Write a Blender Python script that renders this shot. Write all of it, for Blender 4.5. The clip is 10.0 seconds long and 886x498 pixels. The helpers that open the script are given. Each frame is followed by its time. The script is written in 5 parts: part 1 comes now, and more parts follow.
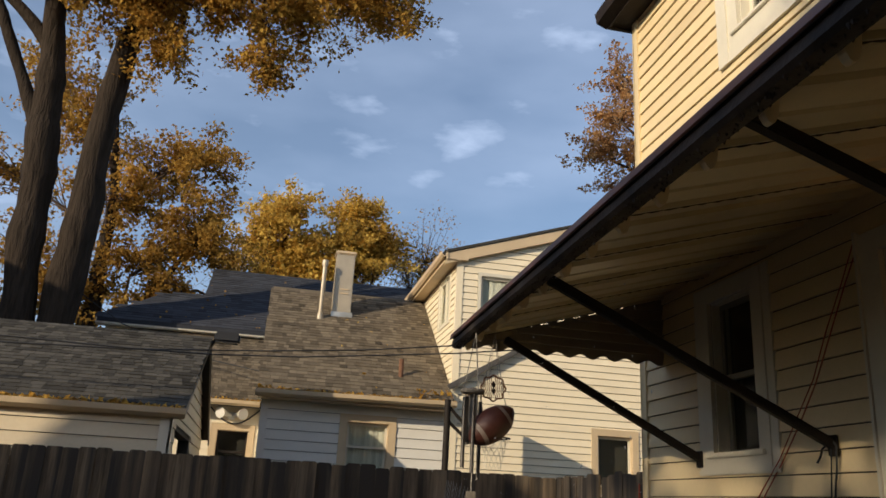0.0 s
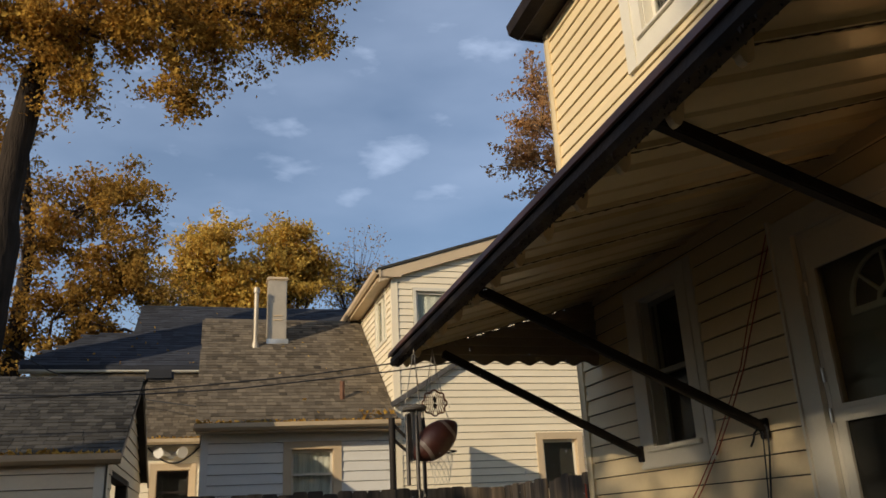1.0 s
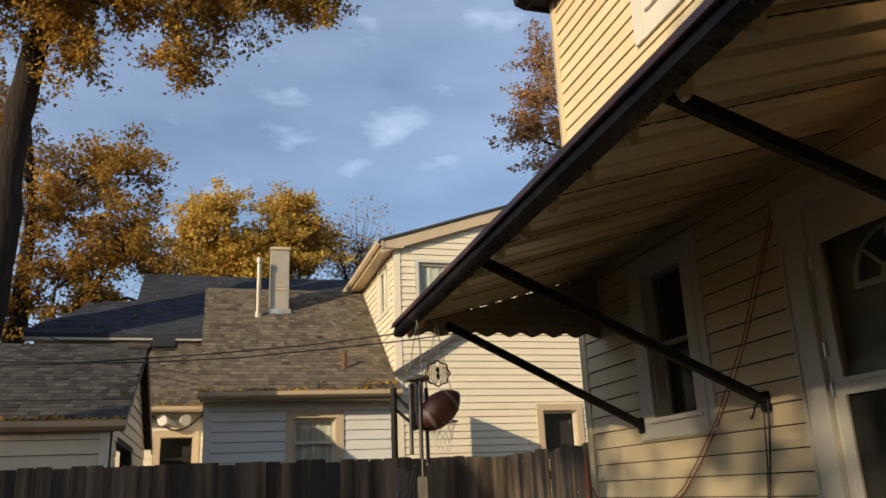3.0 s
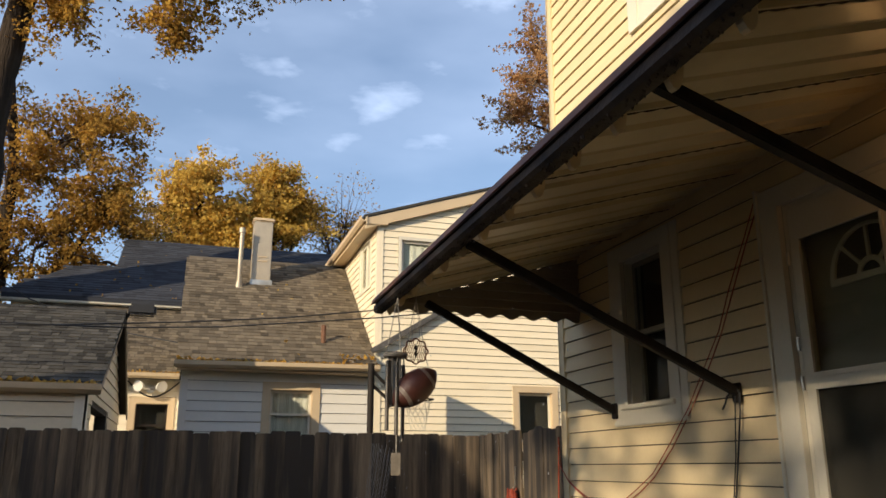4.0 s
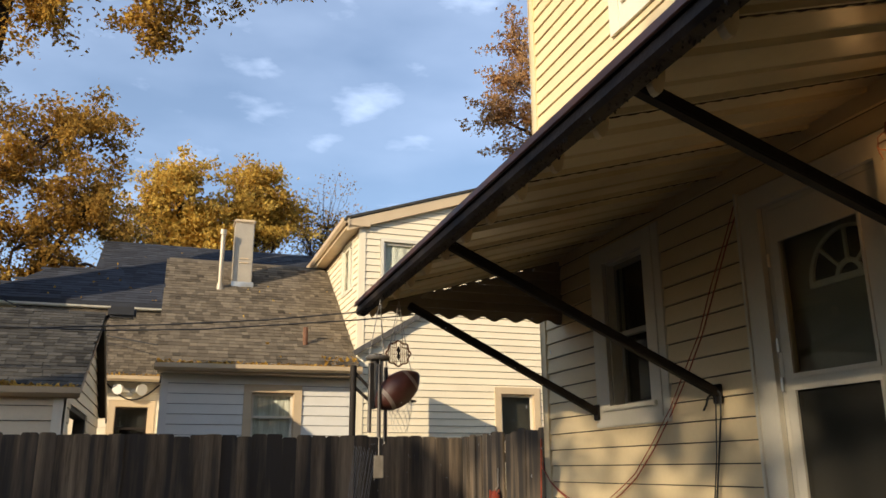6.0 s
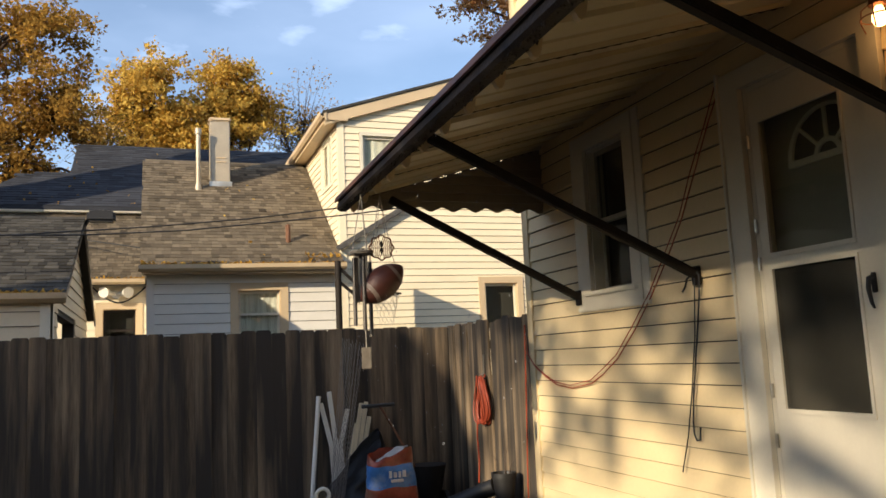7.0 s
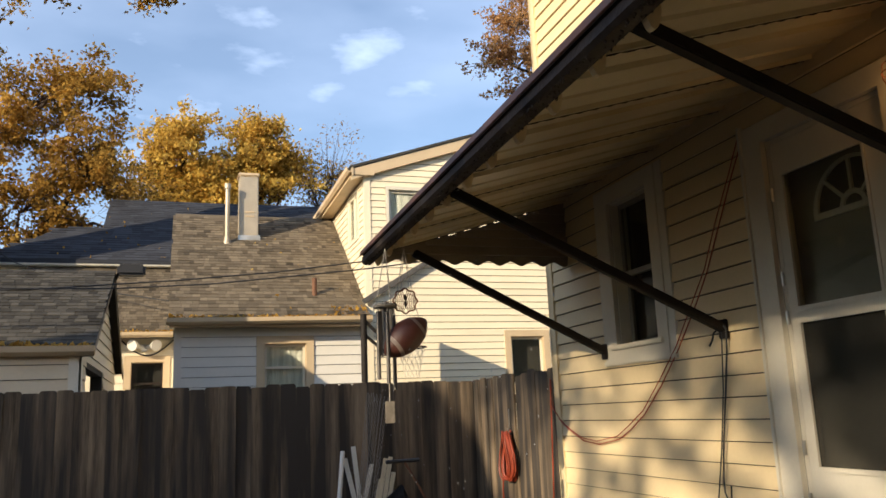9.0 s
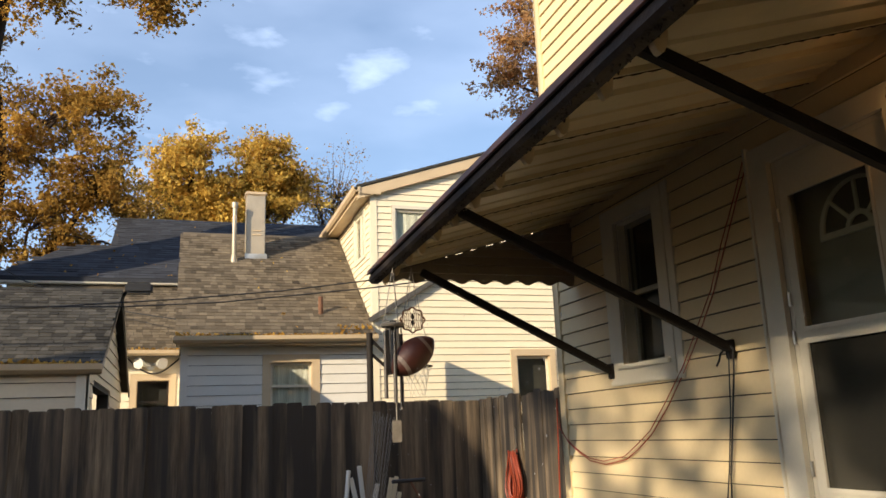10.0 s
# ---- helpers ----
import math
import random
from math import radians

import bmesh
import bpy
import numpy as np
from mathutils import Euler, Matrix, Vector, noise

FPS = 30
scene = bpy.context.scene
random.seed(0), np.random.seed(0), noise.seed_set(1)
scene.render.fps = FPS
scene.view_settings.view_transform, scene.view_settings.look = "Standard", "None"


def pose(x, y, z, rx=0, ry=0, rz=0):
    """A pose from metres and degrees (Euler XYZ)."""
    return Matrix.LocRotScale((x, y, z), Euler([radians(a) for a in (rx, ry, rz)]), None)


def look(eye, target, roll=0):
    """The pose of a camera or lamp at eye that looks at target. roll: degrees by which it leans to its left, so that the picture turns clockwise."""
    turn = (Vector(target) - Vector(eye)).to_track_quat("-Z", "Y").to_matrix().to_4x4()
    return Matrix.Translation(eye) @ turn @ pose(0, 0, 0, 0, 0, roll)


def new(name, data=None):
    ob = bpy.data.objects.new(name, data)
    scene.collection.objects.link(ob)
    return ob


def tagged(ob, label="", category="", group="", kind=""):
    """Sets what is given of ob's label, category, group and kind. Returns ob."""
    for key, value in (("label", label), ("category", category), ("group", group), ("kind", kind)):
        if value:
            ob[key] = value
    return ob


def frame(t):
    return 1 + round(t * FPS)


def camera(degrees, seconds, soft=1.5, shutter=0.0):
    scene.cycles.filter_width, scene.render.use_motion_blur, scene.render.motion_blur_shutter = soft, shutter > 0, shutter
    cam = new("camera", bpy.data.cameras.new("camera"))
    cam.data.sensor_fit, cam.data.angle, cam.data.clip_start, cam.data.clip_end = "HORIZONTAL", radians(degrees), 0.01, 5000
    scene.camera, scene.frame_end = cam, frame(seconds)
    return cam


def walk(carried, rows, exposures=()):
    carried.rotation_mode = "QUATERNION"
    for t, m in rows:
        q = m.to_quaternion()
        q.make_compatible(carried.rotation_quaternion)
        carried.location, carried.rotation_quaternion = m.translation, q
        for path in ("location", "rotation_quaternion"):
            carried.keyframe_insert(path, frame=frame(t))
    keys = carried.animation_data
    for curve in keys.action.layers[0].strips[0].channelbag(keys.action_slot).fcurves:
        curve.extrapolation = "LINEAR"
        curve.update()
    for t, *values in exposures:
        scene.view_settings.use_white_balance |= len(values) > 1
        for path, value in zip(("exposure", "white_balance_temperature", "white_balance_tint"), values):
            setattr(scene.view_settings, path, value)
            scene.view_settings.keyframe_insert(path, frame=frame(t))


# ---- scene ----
cam = camera(57.9, 10.0, soft=1.6)
PATH = [
    (0, (0.061, 0.218, 1.534), (0.447, 2.083, 2.144), 3.1),
    (0.5, (0.058, 0.209, 1.532), (0.513, 2.054, 2.155), 1.1),
    (1, (0.073, 0.198, 1.542), (0.619, 2.01, 2.187), -2.9),
    (1.5, (0.065, 0.183, 1.548), (0.662, 1.978, 2.197), -3.5),
    (2, (0.066, 0.198, 1.536), (0.651, 2.006, 2.161), -3.5),
    (3.3, (0.052, 0.193, 1.541), (0.594, 2.037, 2.094), -2.1),
    (3.5, (0.059, 0.189, 1.536), (0.612, 2.036, 2.071), -1.7),
    (4, (0.057, 0.188, 1.538), (0.644, 2.026, 2.065), 0.0),
    (4.5, (0.053, 0.181, 1.535), (0.682, 2.008, 2.051), -0.5),
    (5, (0.059, 0.194, 1.542), (0.688, 2.015, 2.08), -0.2),
    (6.5, (0.05, 0.186, 1.545), (0.68, 2.014, 2.056), -0.8),
    (7, (0.06, 0.198, 1.547), (0.744, 2.058, 1.813), -2.6),
    (7.5, (0.065, 0.201, 1.544), (0.74, 2.064, 1.817), -2.6),
    (8, (0.073, 0.201, 1.544), (0.711, 2.074, 1.836), -3.0),
    (8.5, (0.075, 0.194, 1.546), (0.699, 2.066, 1.873), -2.8),
    (9, (0.076, 0.183, 1.547), (0.695, 2.042, 1.946), -2.4),
    (9.5, (0.063, 0.167, 1.541), (0.69, 2.019, 1.962), -2.3),
    (10, (0.055, 0.159, 1.546), (0.66, 2.012, 1.991), -2.2),
]
walk(cam, [(t, look(eye, target, roll)) for t, eye, target, roll in PATH],
     exposures=[(0, -0.05), (0.5, -0.18), (1.0, -0.25), (2.0, -0.28), (3.5, 0.22), (4.5, 0.34), (6.5, 0.47), (7.0, 0.54), (10, 0.58)])

# ---- world and sun ----
SUN_EL, SUN_AZ = radians(19), math.atan2(-0.87, -0.5)
world = bpy.data.worlds.new("sky")
scene.world = world
world.use_nodes = True
nt = world.node_tree
bg = nt.nodes["Background"]
sky = nt.nodes.new("ShaderNodeTexSky")
sky.sky_type, sky.sun_disc = "NISHITA", False
sky.sun_elevation, sky.sun_rotation = SUN_EL, SUN_AZ % (2 * math.pi)
sky.air_density, sky.dust_density, sky.ozone_density = 1.0, 1.0, 3.0
tc = nt.nodes.new("ShaderNodeTexCoord")
mp = nt.nodes.new("ShaderNodeMapping")
mp.inputs["Scale"].default_value = (2.6, 2.6, 7.0)
mp.inputs["Rotation"].default_value = (0.0, radians(14), 0.0)
nt.links.new(tc.outputs["Generated"], mp.inputs["Vector"])
cloud = nt.nodes.new("ShaderNodeTexNoise")
cloud.inputs["Scale"].default_value, cloud.inputs["Detail"].default_value = 1.3, 5
cloud.inputs["Roughness"].default_value = 0.45
nt.links.new(mp.outputs["Vector"], cloud.inputs["Vector"])
thin = nt.nodes.new("ShaderNodeValToRGB")
thin.color_ramp.elements[0].position, thin.color_ramp.elements[1].position = 0.42, 0.95
thin.color_ramp.elements[0].color, thin.color_ramp.elements[1].color = (0.14, 0.14, 0.14, 1), (0.45, 0.45, 0.45, 1)
nt.links.new(cloud.outputs["Fac"], thin.inputs["Fac"])
puff = nt.nodes.new("ShaderNodeTexNoise")
puff.inputs["Scale"].default_value, puff.inputs["Detail"].default_value = 3.6, 7
nt.links.new(mp.outputs["Vector"], puff.inputs["Vector"])
puffs = nt.nodes.new("ShaderNodeMapRange")
puffs.inputs["From Min"].default_value, puffs.inputs["From Max"].default_value = 0.58, 0.76
puffs.inputs["To Max"].default_value = 0.34
nt.links.new(puff.outputs["Fac"], puffs.inputs["Value"])
cover = nt.nodes.new("ShaderNodeMath")
cover.operation = "ADD"
nt.links.new(thin.outputs["Color"], cover.inputs[0])
nt.links.new(puffs.outputs["Result"], cover.inputs[1])
mix = nt.nodes.new("ShaderNodeMix")
mix.data_type = "RGBA"
nt.links.new(cover.outputs[0], mix.inputs["Factor"])
nt.links.new(sky.outputs["Color"], mix.inputs["A"])
mix.inputs["B"].default_value = (6.4, 7.7, 10.2, 1)
nt.links.new(mix.outputs["Result"], bg.inputs["Color"])
bg.inputs["Strength"].default_value = 0.13

sun = new("sun", bpy.data.lights.new("sun", "SUN"))
sun.data.energy, sun.data.angle, sun.data.color = 4.8, radians(0.6), (1.0, 0.83, 0.60)
toward = Vector((math.sin(SUN_AZ) * math.cos(SUN_EL), math.cos(SUN_AZ) * math.cos(SUN_EL), math.sin(SUN_EL)))
sun.matrix_basis = look(tuple(toward * 60), (0, 0, 0))


# ---- materials ----
def mat(name, col, rough=0.6, metal=0.0, var=0.18, scale=3.0, fine=60.0, bump=0.1, stretch=(1, 1, 1), rand="", amount=0.25,
        stain=None, stain_at=0.6, spec=0.5, depth=0.01):
    """A surface with two scales of variation, relief, and a change from piece to piece."""
    m = bpy.data.materials.new(name)
    m.use_nodes = True
    n, l = m.node_tree.nodes, m.node_tree.links
    bsdf = n["Principled BSDF"]
    at = n.new("ShaderNodeTexCoord")
    mapping = n.new("ShaderNodeMapping")
    mapping.inputs["Scale"].default_value = stretch
    l.new(at.outputs["Object"], mapping.inputs["Vector"])
    offset = mapping.outputs["Vector"]
    if rand:
        info = n.new("ShaderNodeObjectInfo" if rand == "object" else "ShaderNodeNewGeometry")
        value = info.outputs["Random" if rand == "object" else "Random Per Island"]
        shift = n.new("ShaderNodeVectorMath")
        shift.operation = "MULTIPLY_ADD"
        many = n.new("ShaderNodeCombineXYZ")
        for k in range(3):
            l.new(value, many.inputs[k])
        l.new(many.outputs[0], shift.inputs[0])
        shift.inputs[1].default_value = (37.0, 53.0, 29.0)
        l.new(offset, shift.inputs[2])
        offset = shift.outputs[0]
    big, small = n.new("ShaderNodeTexNoise"), n.new("ShaderNodeTexNoise")
    big.inputs["Scale"].default_value, big.inputs["Detail"].default_value = scale, 4
    small.inputs["Scale"].default_value, small.inputs["Detail"].default_value = fine, 3
    l.new(offset, big.inputs["Vector"]), l.new(offset, small.inputs["Vector"])
    both = n.new("ShaderNodeMath")
    both.operation = "MULTIPLY_ADD"
    l.new(small.outputs["Fac"], both.inputs[0])
    both.inputs[1].default_value = 0.45
    l.new(big.outputs["Fac"], both.inputs[2])
    out = both.outputs[0]
    if rand:
        add = n.new("ShaderNodeMath")
        add.operation = "MULTIPLY_ADD"
        l.new(value, add.inputs[0])
        add.inputs[1].default_value = amount / max(var, 0.01) * 0.5
        l.new(out, add.inputs[2])
        out = add.outputs[0]
    rng = n.new("ShaderNodeMapRange")
    spread = (amount / max(var, 0.01) * 0.5) if rand else 0.0
    rng.inputs["From Min"].default_value, rng.inputs["From Max"].default_value = 0.42, 1.05 + spread
    rng.inputs["To Min"].default_value, rng.inputs["To Max"].default_value = 1 - var - (amount if rand else 0), 1 + var + (amount if rand else 0)
    l.new(out, rng.inputs["Value"])
    tint = n.new("ShaderNodeVectorMath")
    tint.operation = "SCALE"
    tint.inputs[0].default_value = col
    l.new(rng.outputs[0], tint.inputs["Scale"])
    colour = tint.outputs[0]
    if stain:
        where = n.new("ShaderNodeTexNoise")
        where.inputs["Scale"].default_value, where.inputs["Detail"].default_value = scale * 0.45, 5
        l.new(offset, where.inputs["Vector"])
        step = n.new("ShaderNodeMapRange")
        step.inputs["From Min"].default_value, step.inputs["From Max"].default_value = stain_at - 0.1, stain_at + 0.1
        l.new(where.outputs["Fac"], step.inputs["Value"])
        blend = n.new("ShaderNodeMix")
        blend.data_type = "RGBA"
        l.new(step.outputs[0], blend.inputs["Factor"])
        l.new(colour, blend.inputs["A"])
        blend.inputs["B"].default_value = (*stain, 1)
        colour = blend.outputs["Result"]
    l.new(colour, bsdf.inputs["Base Color"])
    bsdf.inputs["Roughness"].default_value, bsdf.inputs["Metallic"].default_value = rough, metal
    bsdf.inputs["Specular IOR Level"].default_value = spec
    if bump:
        b = n.new("ShaderNodeBump")
        b.inputs["Strength"].default_value, b.inputs["Distance"].default_value = bump, depth
        l.new(both.outputs[0], b.inputs["Height"])
        l.new(b.outputs["Normal"], bsdf.inputs["Normal"])
    return m


def leaf_mat(name, dark, mid, light):
    """Leaves that let some light through, of many tints."""
    m = bpy.data.materials.new(name)
    m.use_nodes = True
    n, l = m.node_tree.nodes, m.node_tree.links
    n.remove(n["Principled BSDF"])
    geo = n.new("ShaderNodeNewGeometry")
    ramp = n.new("ShaderNodeValToRGB")
    ramp.color_ramp.elements[0].color, ramp.color_ramp.elements[1].color = (*dark, 1), (*light, 1)
    ramp.color_ramp.elements.new(0.5).color = (*mid, 1)
    at = n.new("ShaderNodeTexCoord")
    patch = n.new("ShaderNodeTexNoise")
    patch.inputs["Scale"].default_value = 0.6
    l.new(at.outputs["Object"], patch.inputs["Vector"])
    mean = n.new("ShaderNodeMath")
    mean.operation = "MULTIPLY_ADD"
    l.new(geo.outputs["Random Per Island"], mean.inputs[0])
    mean.inputs[1].default_value = 0.6
    sub = n.new("ShaderNodeMath")
    sub.operation = "MULTIPLY_ADD"
    l.new(patch.outputs["Fac"], sub.inputs[0])
    sub.inputs[1].default_value, sub.inputs[2].default_value = 1.2, -0.4
    l.new(sub.outputs[0], mean.inputs[2])
    l.new(mean.outputs[0], ramp.inputs["Fac"])
    d, t, s = n.new("ShaderNodeBsdfDiffuse"), n.new("ShaderNodeBsdfTranslucent"), n.new("ShaderNodeMixShader")
    l.new(ramp.outputs["Color"], d.inputs["Color"]), l.new(ramp.outputs["Color"], t.inputs["Color"])
    s.inputs["Fac"].default_value = 0.45
    l.new(d.outputs[0], s.inputs[1]), l.new(t.outputs[0], s.inputs[2])
    l.new(s.outputs[0], n["Material Output"].inputs["Surface"])
    return m


def glass_mat(name, tint):
    m = bpy.data.materials.new(name)
    m.use_nodes = True
    n, l = m.node_tree.nodes, m.node_tree.links
    n.remove(n["Principled BSDF"])
    clear, gloss, s, lw = (n.new("ShaderNodeBsdfTransparent"), n.new("ShaderNodeBsdfGlossy"), n.new("ShaderNodeMixShader"), n.new("ShaderNodeLayerWeight"))
    clear.inputs["Color"].default_value = (*tint, 1)
    gloss.inputs["Roughness"].default_value = 0.03
    power, base = n.new("ShaderNodeMath"), n.new("ShaderNodeMath")
    power.operation, base.operation = "POWER", "MULTIPLY_ADD"
    lw.inputs["Blend"].default_value = 0.5
    l.new(lw.outputs["Facing"], power.inputs[0])
    power.inputs[1].default_value = 4.0
    l.new(power.outputs[0], base.inputs[0])
    base.inputs[1].default_value, base.inputs[2].default_value = 0.9, 0.035
    l.new(base.outputs[0], s.inputs["Fac"]), l.new(clear.outputs[0], s.inputs[1]), l.new(gloss.outputs[0], s.inputs[2])
    l.new(s.outputs[0], n["Material Output"].inputs["Surface"])
    return m


def glow_mat(name, col, strength):
    m = bpy.data.materials.new(name)
    m.use_nodes = True
    p = m.node_tree.nodes["Principled BSDF"]
    p.inputs["Base Color"].default_value = (*col, 1)
    p.inputs["Emission Color"].default_value, p.inputs["Emission Strength"].default_value = (*col, 1), strength
    return m


CREAM = mat("cream_siding", (0.70, 0.56, 0.33), 0.45, var=0.07, scale=1.3, fine=40, bump=0.05, rand="object", amount=0.03, stain=(0.55, 0.42, 0.25), stain_at=0.72)
PALE = mat("pale_siding", (0.79, 0.69, 0.50), 0.45, var=0.06, scale=1.1, fine=30, bump=0.05, rand="object", amount=0.03, stain=(0.64, 0.54, 0.38), stain_at=0.7)
# Brick of the unseen blocking houses, kept dark to hold back bounced light
BRICK = mat("dark_brick_wall", (0.13, 0.08, 0.06), 0.9, var=0.3, scale=2, fine=20, bump=0.3)
FLUE = mat("tan_painted_sheet_metal", (0.42, 0.36, 0.27), 0.45, metal=0.25, var=0.15, scale=3, fine=40, bump=0.05, stain=(0.34, 0.29, 0.21), stain_at=0.62)
GREYWHITE = mat("grey_white_siding", (0.68, 0.65, 0.58), 0.5, var=0.07, scale=1.5, fine=30, bump=0.05, rand="object", amount=0.03)
GARAGE = mat("garage_siding", (0.62, 0.52, 0.36), 0.5, var=0.08, scale=1.5, fine=30, bump=0.05, rand="object", amount=0.04)
WHITE = mat("white_paint", (0.66, 0.61, 0.49), 0.4, var=0.06, scale=4, fine=50, bump=0.05)
BEIGE = mat("beige_trim", (0.56, 0.43, 0.27), 0.5, var=0.08, scale=3, fine=50, bump=0.05)
BROWN = mat("dark_brown_paint", (0.018, 0.012, 0.009), 0.6, var=0.5, scale=6, fine=45, bump=0.5, stain=(0.06, 0.048, 0.038), stain_at=0.62, spec=0.25)
SOFFIT = mat("awning_cream_enamel", (0.56, 0.47, 0.29), 0.35, var=0.1, scale=1.6, fine=30, bump=0.05, stain=(0.32, 0.25, 0.14), stain_at=0.60)
WOOD = mat("weathered_fence_wood", (0.205, 0.152, 0.098), 0.9, var=0.6, scale=2.2, fine=16, bump=0.6, stretch=(6, 6, 0.4), rand="object", amount=0.35, stain=(0.055, 0.047, 0.039), stain_at=0.475, spec=0.2)
SHINGLE = mat("weathered_brown_shingle", (0.135, 0.108, 0.074), 0.95, var=0.35, scale=1.0, fine=90, bump=0.5, rand="island", amount=0.42, spec=0.2)
DARKSHINGLE = mat("dark_shingle", (0.060, 0.055, 0.046), 0.95, var=0.35, scale=1.0, fine=90, bump=0.5, rand="island", amount=0.5, spec=0.2)
NAVY = mat("blue_black_shingle", (0.042, 0.045, 0.054), 0.9, var=0.35, scale=0.8, fine=70, bump=0.3, rand="island", amount=0.25, spec=0.2)
BARK = mat("tree_bark", (0.036, 0.027, 0.020), 0.95, var=0.5, scale=3, fine=10, bump=1.0, stretch=(4, 4, 0.5), spec=0.1, depth=0.06)
TWIG = mat("twig_bark", (0.10, 0.075, 0.06), 0.95, var=0.3, scale=3, fine=22, bump=0.2, spec=0.15)
METAL = mat("galvanised_metal", (0.60, 0.58, 0.52), 0.38, metal=0.75, var=0.2, scale=4, fine=40, bump=0.05, stain=(0.42, 0.36, 0.27), stain_at=0.62)
RUST = mat("rusty_pipe", (0.16, 0.075, 0.04), 0.85, var=0.3, scale=8, fine=60, bump=0.2)
STEEL = mat("black_steel", (0.016, 0.012, 0.009), 0.7, var=0.4, scale=6, fine=60, bump=0.15, spec=0.25)
CONCRETE = mat("concrete", (0.068, 0.060, 0.048), 0.9, var=0.25, scale=2, fine=50, bump=0.3)
GRASS = mat("autumn_ground", (0.05, 0.046, 0.026), 0.95, var=0.5, scale=1.2, fine=45, bump=0.8, stain=(0.10, 0.06, 0.03), stain_at=0.55)
WORN = mat("worn_bare_metal", (0.16, 0.15, 0.14), 0.35, metal=0.5, var=0.5, scale=7, fine=60, bump=0.1)
WINGBROWN = mat("faded_brown_enamel", (0.24, 0.20, 0.15), 0.5, var=0.2, scale=4, fine=50, bump=0.08)
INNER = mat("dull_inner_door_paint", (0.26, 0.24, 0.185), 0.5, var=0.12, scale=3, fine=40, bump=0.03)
# Wall backing painted dark to put shade into the grooves between siding boards
GROOVEDARK = mat("groove_shade_backing", (0.05, 0.042, 0.032), 0.9, var=0.2, scale=2, fine=20, bump=0)
REDBROWN = mat("red_brown_paint", (0.10, 0.042, 0.028), 0.45, var=0.25, scale=5, fine=60, bump=0.08)
# Near-black colour that stands in for the shade of unlit rooms
ROOM = mat("unlit_room_sheet", (0.035, 0.032, 0.028), 0.9, var=0.3, scale=2, fine=20, bump=0)
CURTAIN = mat("net_curtain", (0.74, 0.72, 0.64), 0.9, var=0.4, scale=2.5, fine=14, bump=0.2, stretch=(6, 6, 0.3))
GLASS = glass_mat("window_glass", (0.88, 0.90, 0.87))
SCREEN = bpy.data.materials.new("insect_screen")
SCREEN.use_nodes = True
sn, sl = SCREEN.node_tree.nodes, SCREEN.node_tree.links
sn.remove(sn["Principled BSDF"])
s_clear, s_mesh, s_mix = sn.new("ShaderNodeBsdfTransparent"), sn.new("ShaderNodeBsdfDiffuse"), sn.new("ShaderNodeMixShader")
s_mesh.inputs["Color"].default_value = (0.055, 0.052, 0.042, 1)
s_mix.inputs["Fac"].default_value = 0.72
sl.new(s_clear.outputs[0], s_mix.inputs[1]), sl.new(s_mesh.outputs[0], s_mix.inputs[2])
sl.new(s_mix.outputs[0], sn["Material Output"].inputs["Surface"])
ORANGE = mat("orange_cord", (0.33, 0.055, 0.022), 0.5, var=0.2, scale=9, fine=60, bump=0.1)
BLACK = mat("black_rubber", (0.015, 0.015, 0.016), 0.55, var=0.3, scale=6, fine=50, bump=0.1)
MAPLE = leaf_mat("maple_leaves", (0.15, 0.075, 0.018), (0.46, 0.26, 0.055), (0.72, 0.47, 0.10))
GOLD = leaf_mat("golden_leaves", (0.26, 0.15, 0.035), (0.60, 0.39, 0.085), (0.84, 0.62, 0.16))
AMBER = leaf_mat("amber_leaves", (0.15, 0.08, 0.02), (0.40, 0.235, 0.055), (0.64, 0.41, 0.10))
RUSSET = leaf_mat("russet_leaves", (0.24, 0.12, 0.05), (0.47, 0.26, 0.11), (0.62, 0.39, 0.18))
OLIVE = leaf_mat("olive_leaves", (0.05, 0.05, 0.012), (0.16, 0.12, 0.02), (0.35, 0.22, 0.03))

# ---- building blocks ----
ORIGIN = {}


def thing(name, base, label, category, group="", kind=""):
    ob = new(name)
    ob.location = base
    ob.empty_display_size = 0.2
    ORIGIN[ob] = Vector(base)
    return tagged(ob, label, category, group, kind)


def part(name, bm, material, parent=None, label=""):
    """Links a bmesh, written in world coordinates, as one mesh under a thing or a part."""
    at = ORIGIN[parent] if parent else Vector((0, 0, 0))
    bmesh.ops.recalc_face_normals(bm, faces=bm.faces)
    bmesh.ops.translate(bm, vec=-at, verts=bm.verts)
    me = bpy.data.meshes.new(name)
    bm.to_mesh(me)
    bm.free()
    me.materials.append(material)
    ob = new(name, me)
    if parent:
        ob.parent = parent
    ORIGIN[ob] = at
    return tagged(ob, label)


def smooth(ob, angle=40):
    ob.data.shade_smooth()
    ob.data.set_sharp_from_angle(angle=radians(angle))
    return ob


def box(bm, a, b, P=None):
    """A box between two corners, in world axes or in a wall's own (along, out, up)."""
    vs = []
    for i in range(8):
        c = (b[0] if i & 1 else a[0], b[1] if i & 2 else a[1], b[2] if i & 4 else a[2])
        vs.append(bm.verts.new(P(*c) if P else c))
    for q in ((0, 1, 3, 2), (4, 6, 7, 5), (0, 4, 5, 1), (2, 3, 7, 6), (0, 2, 6, 4), (1, 5, 7, 3)):
        bm.faces.new([vs[k] for k in q])
    return vs


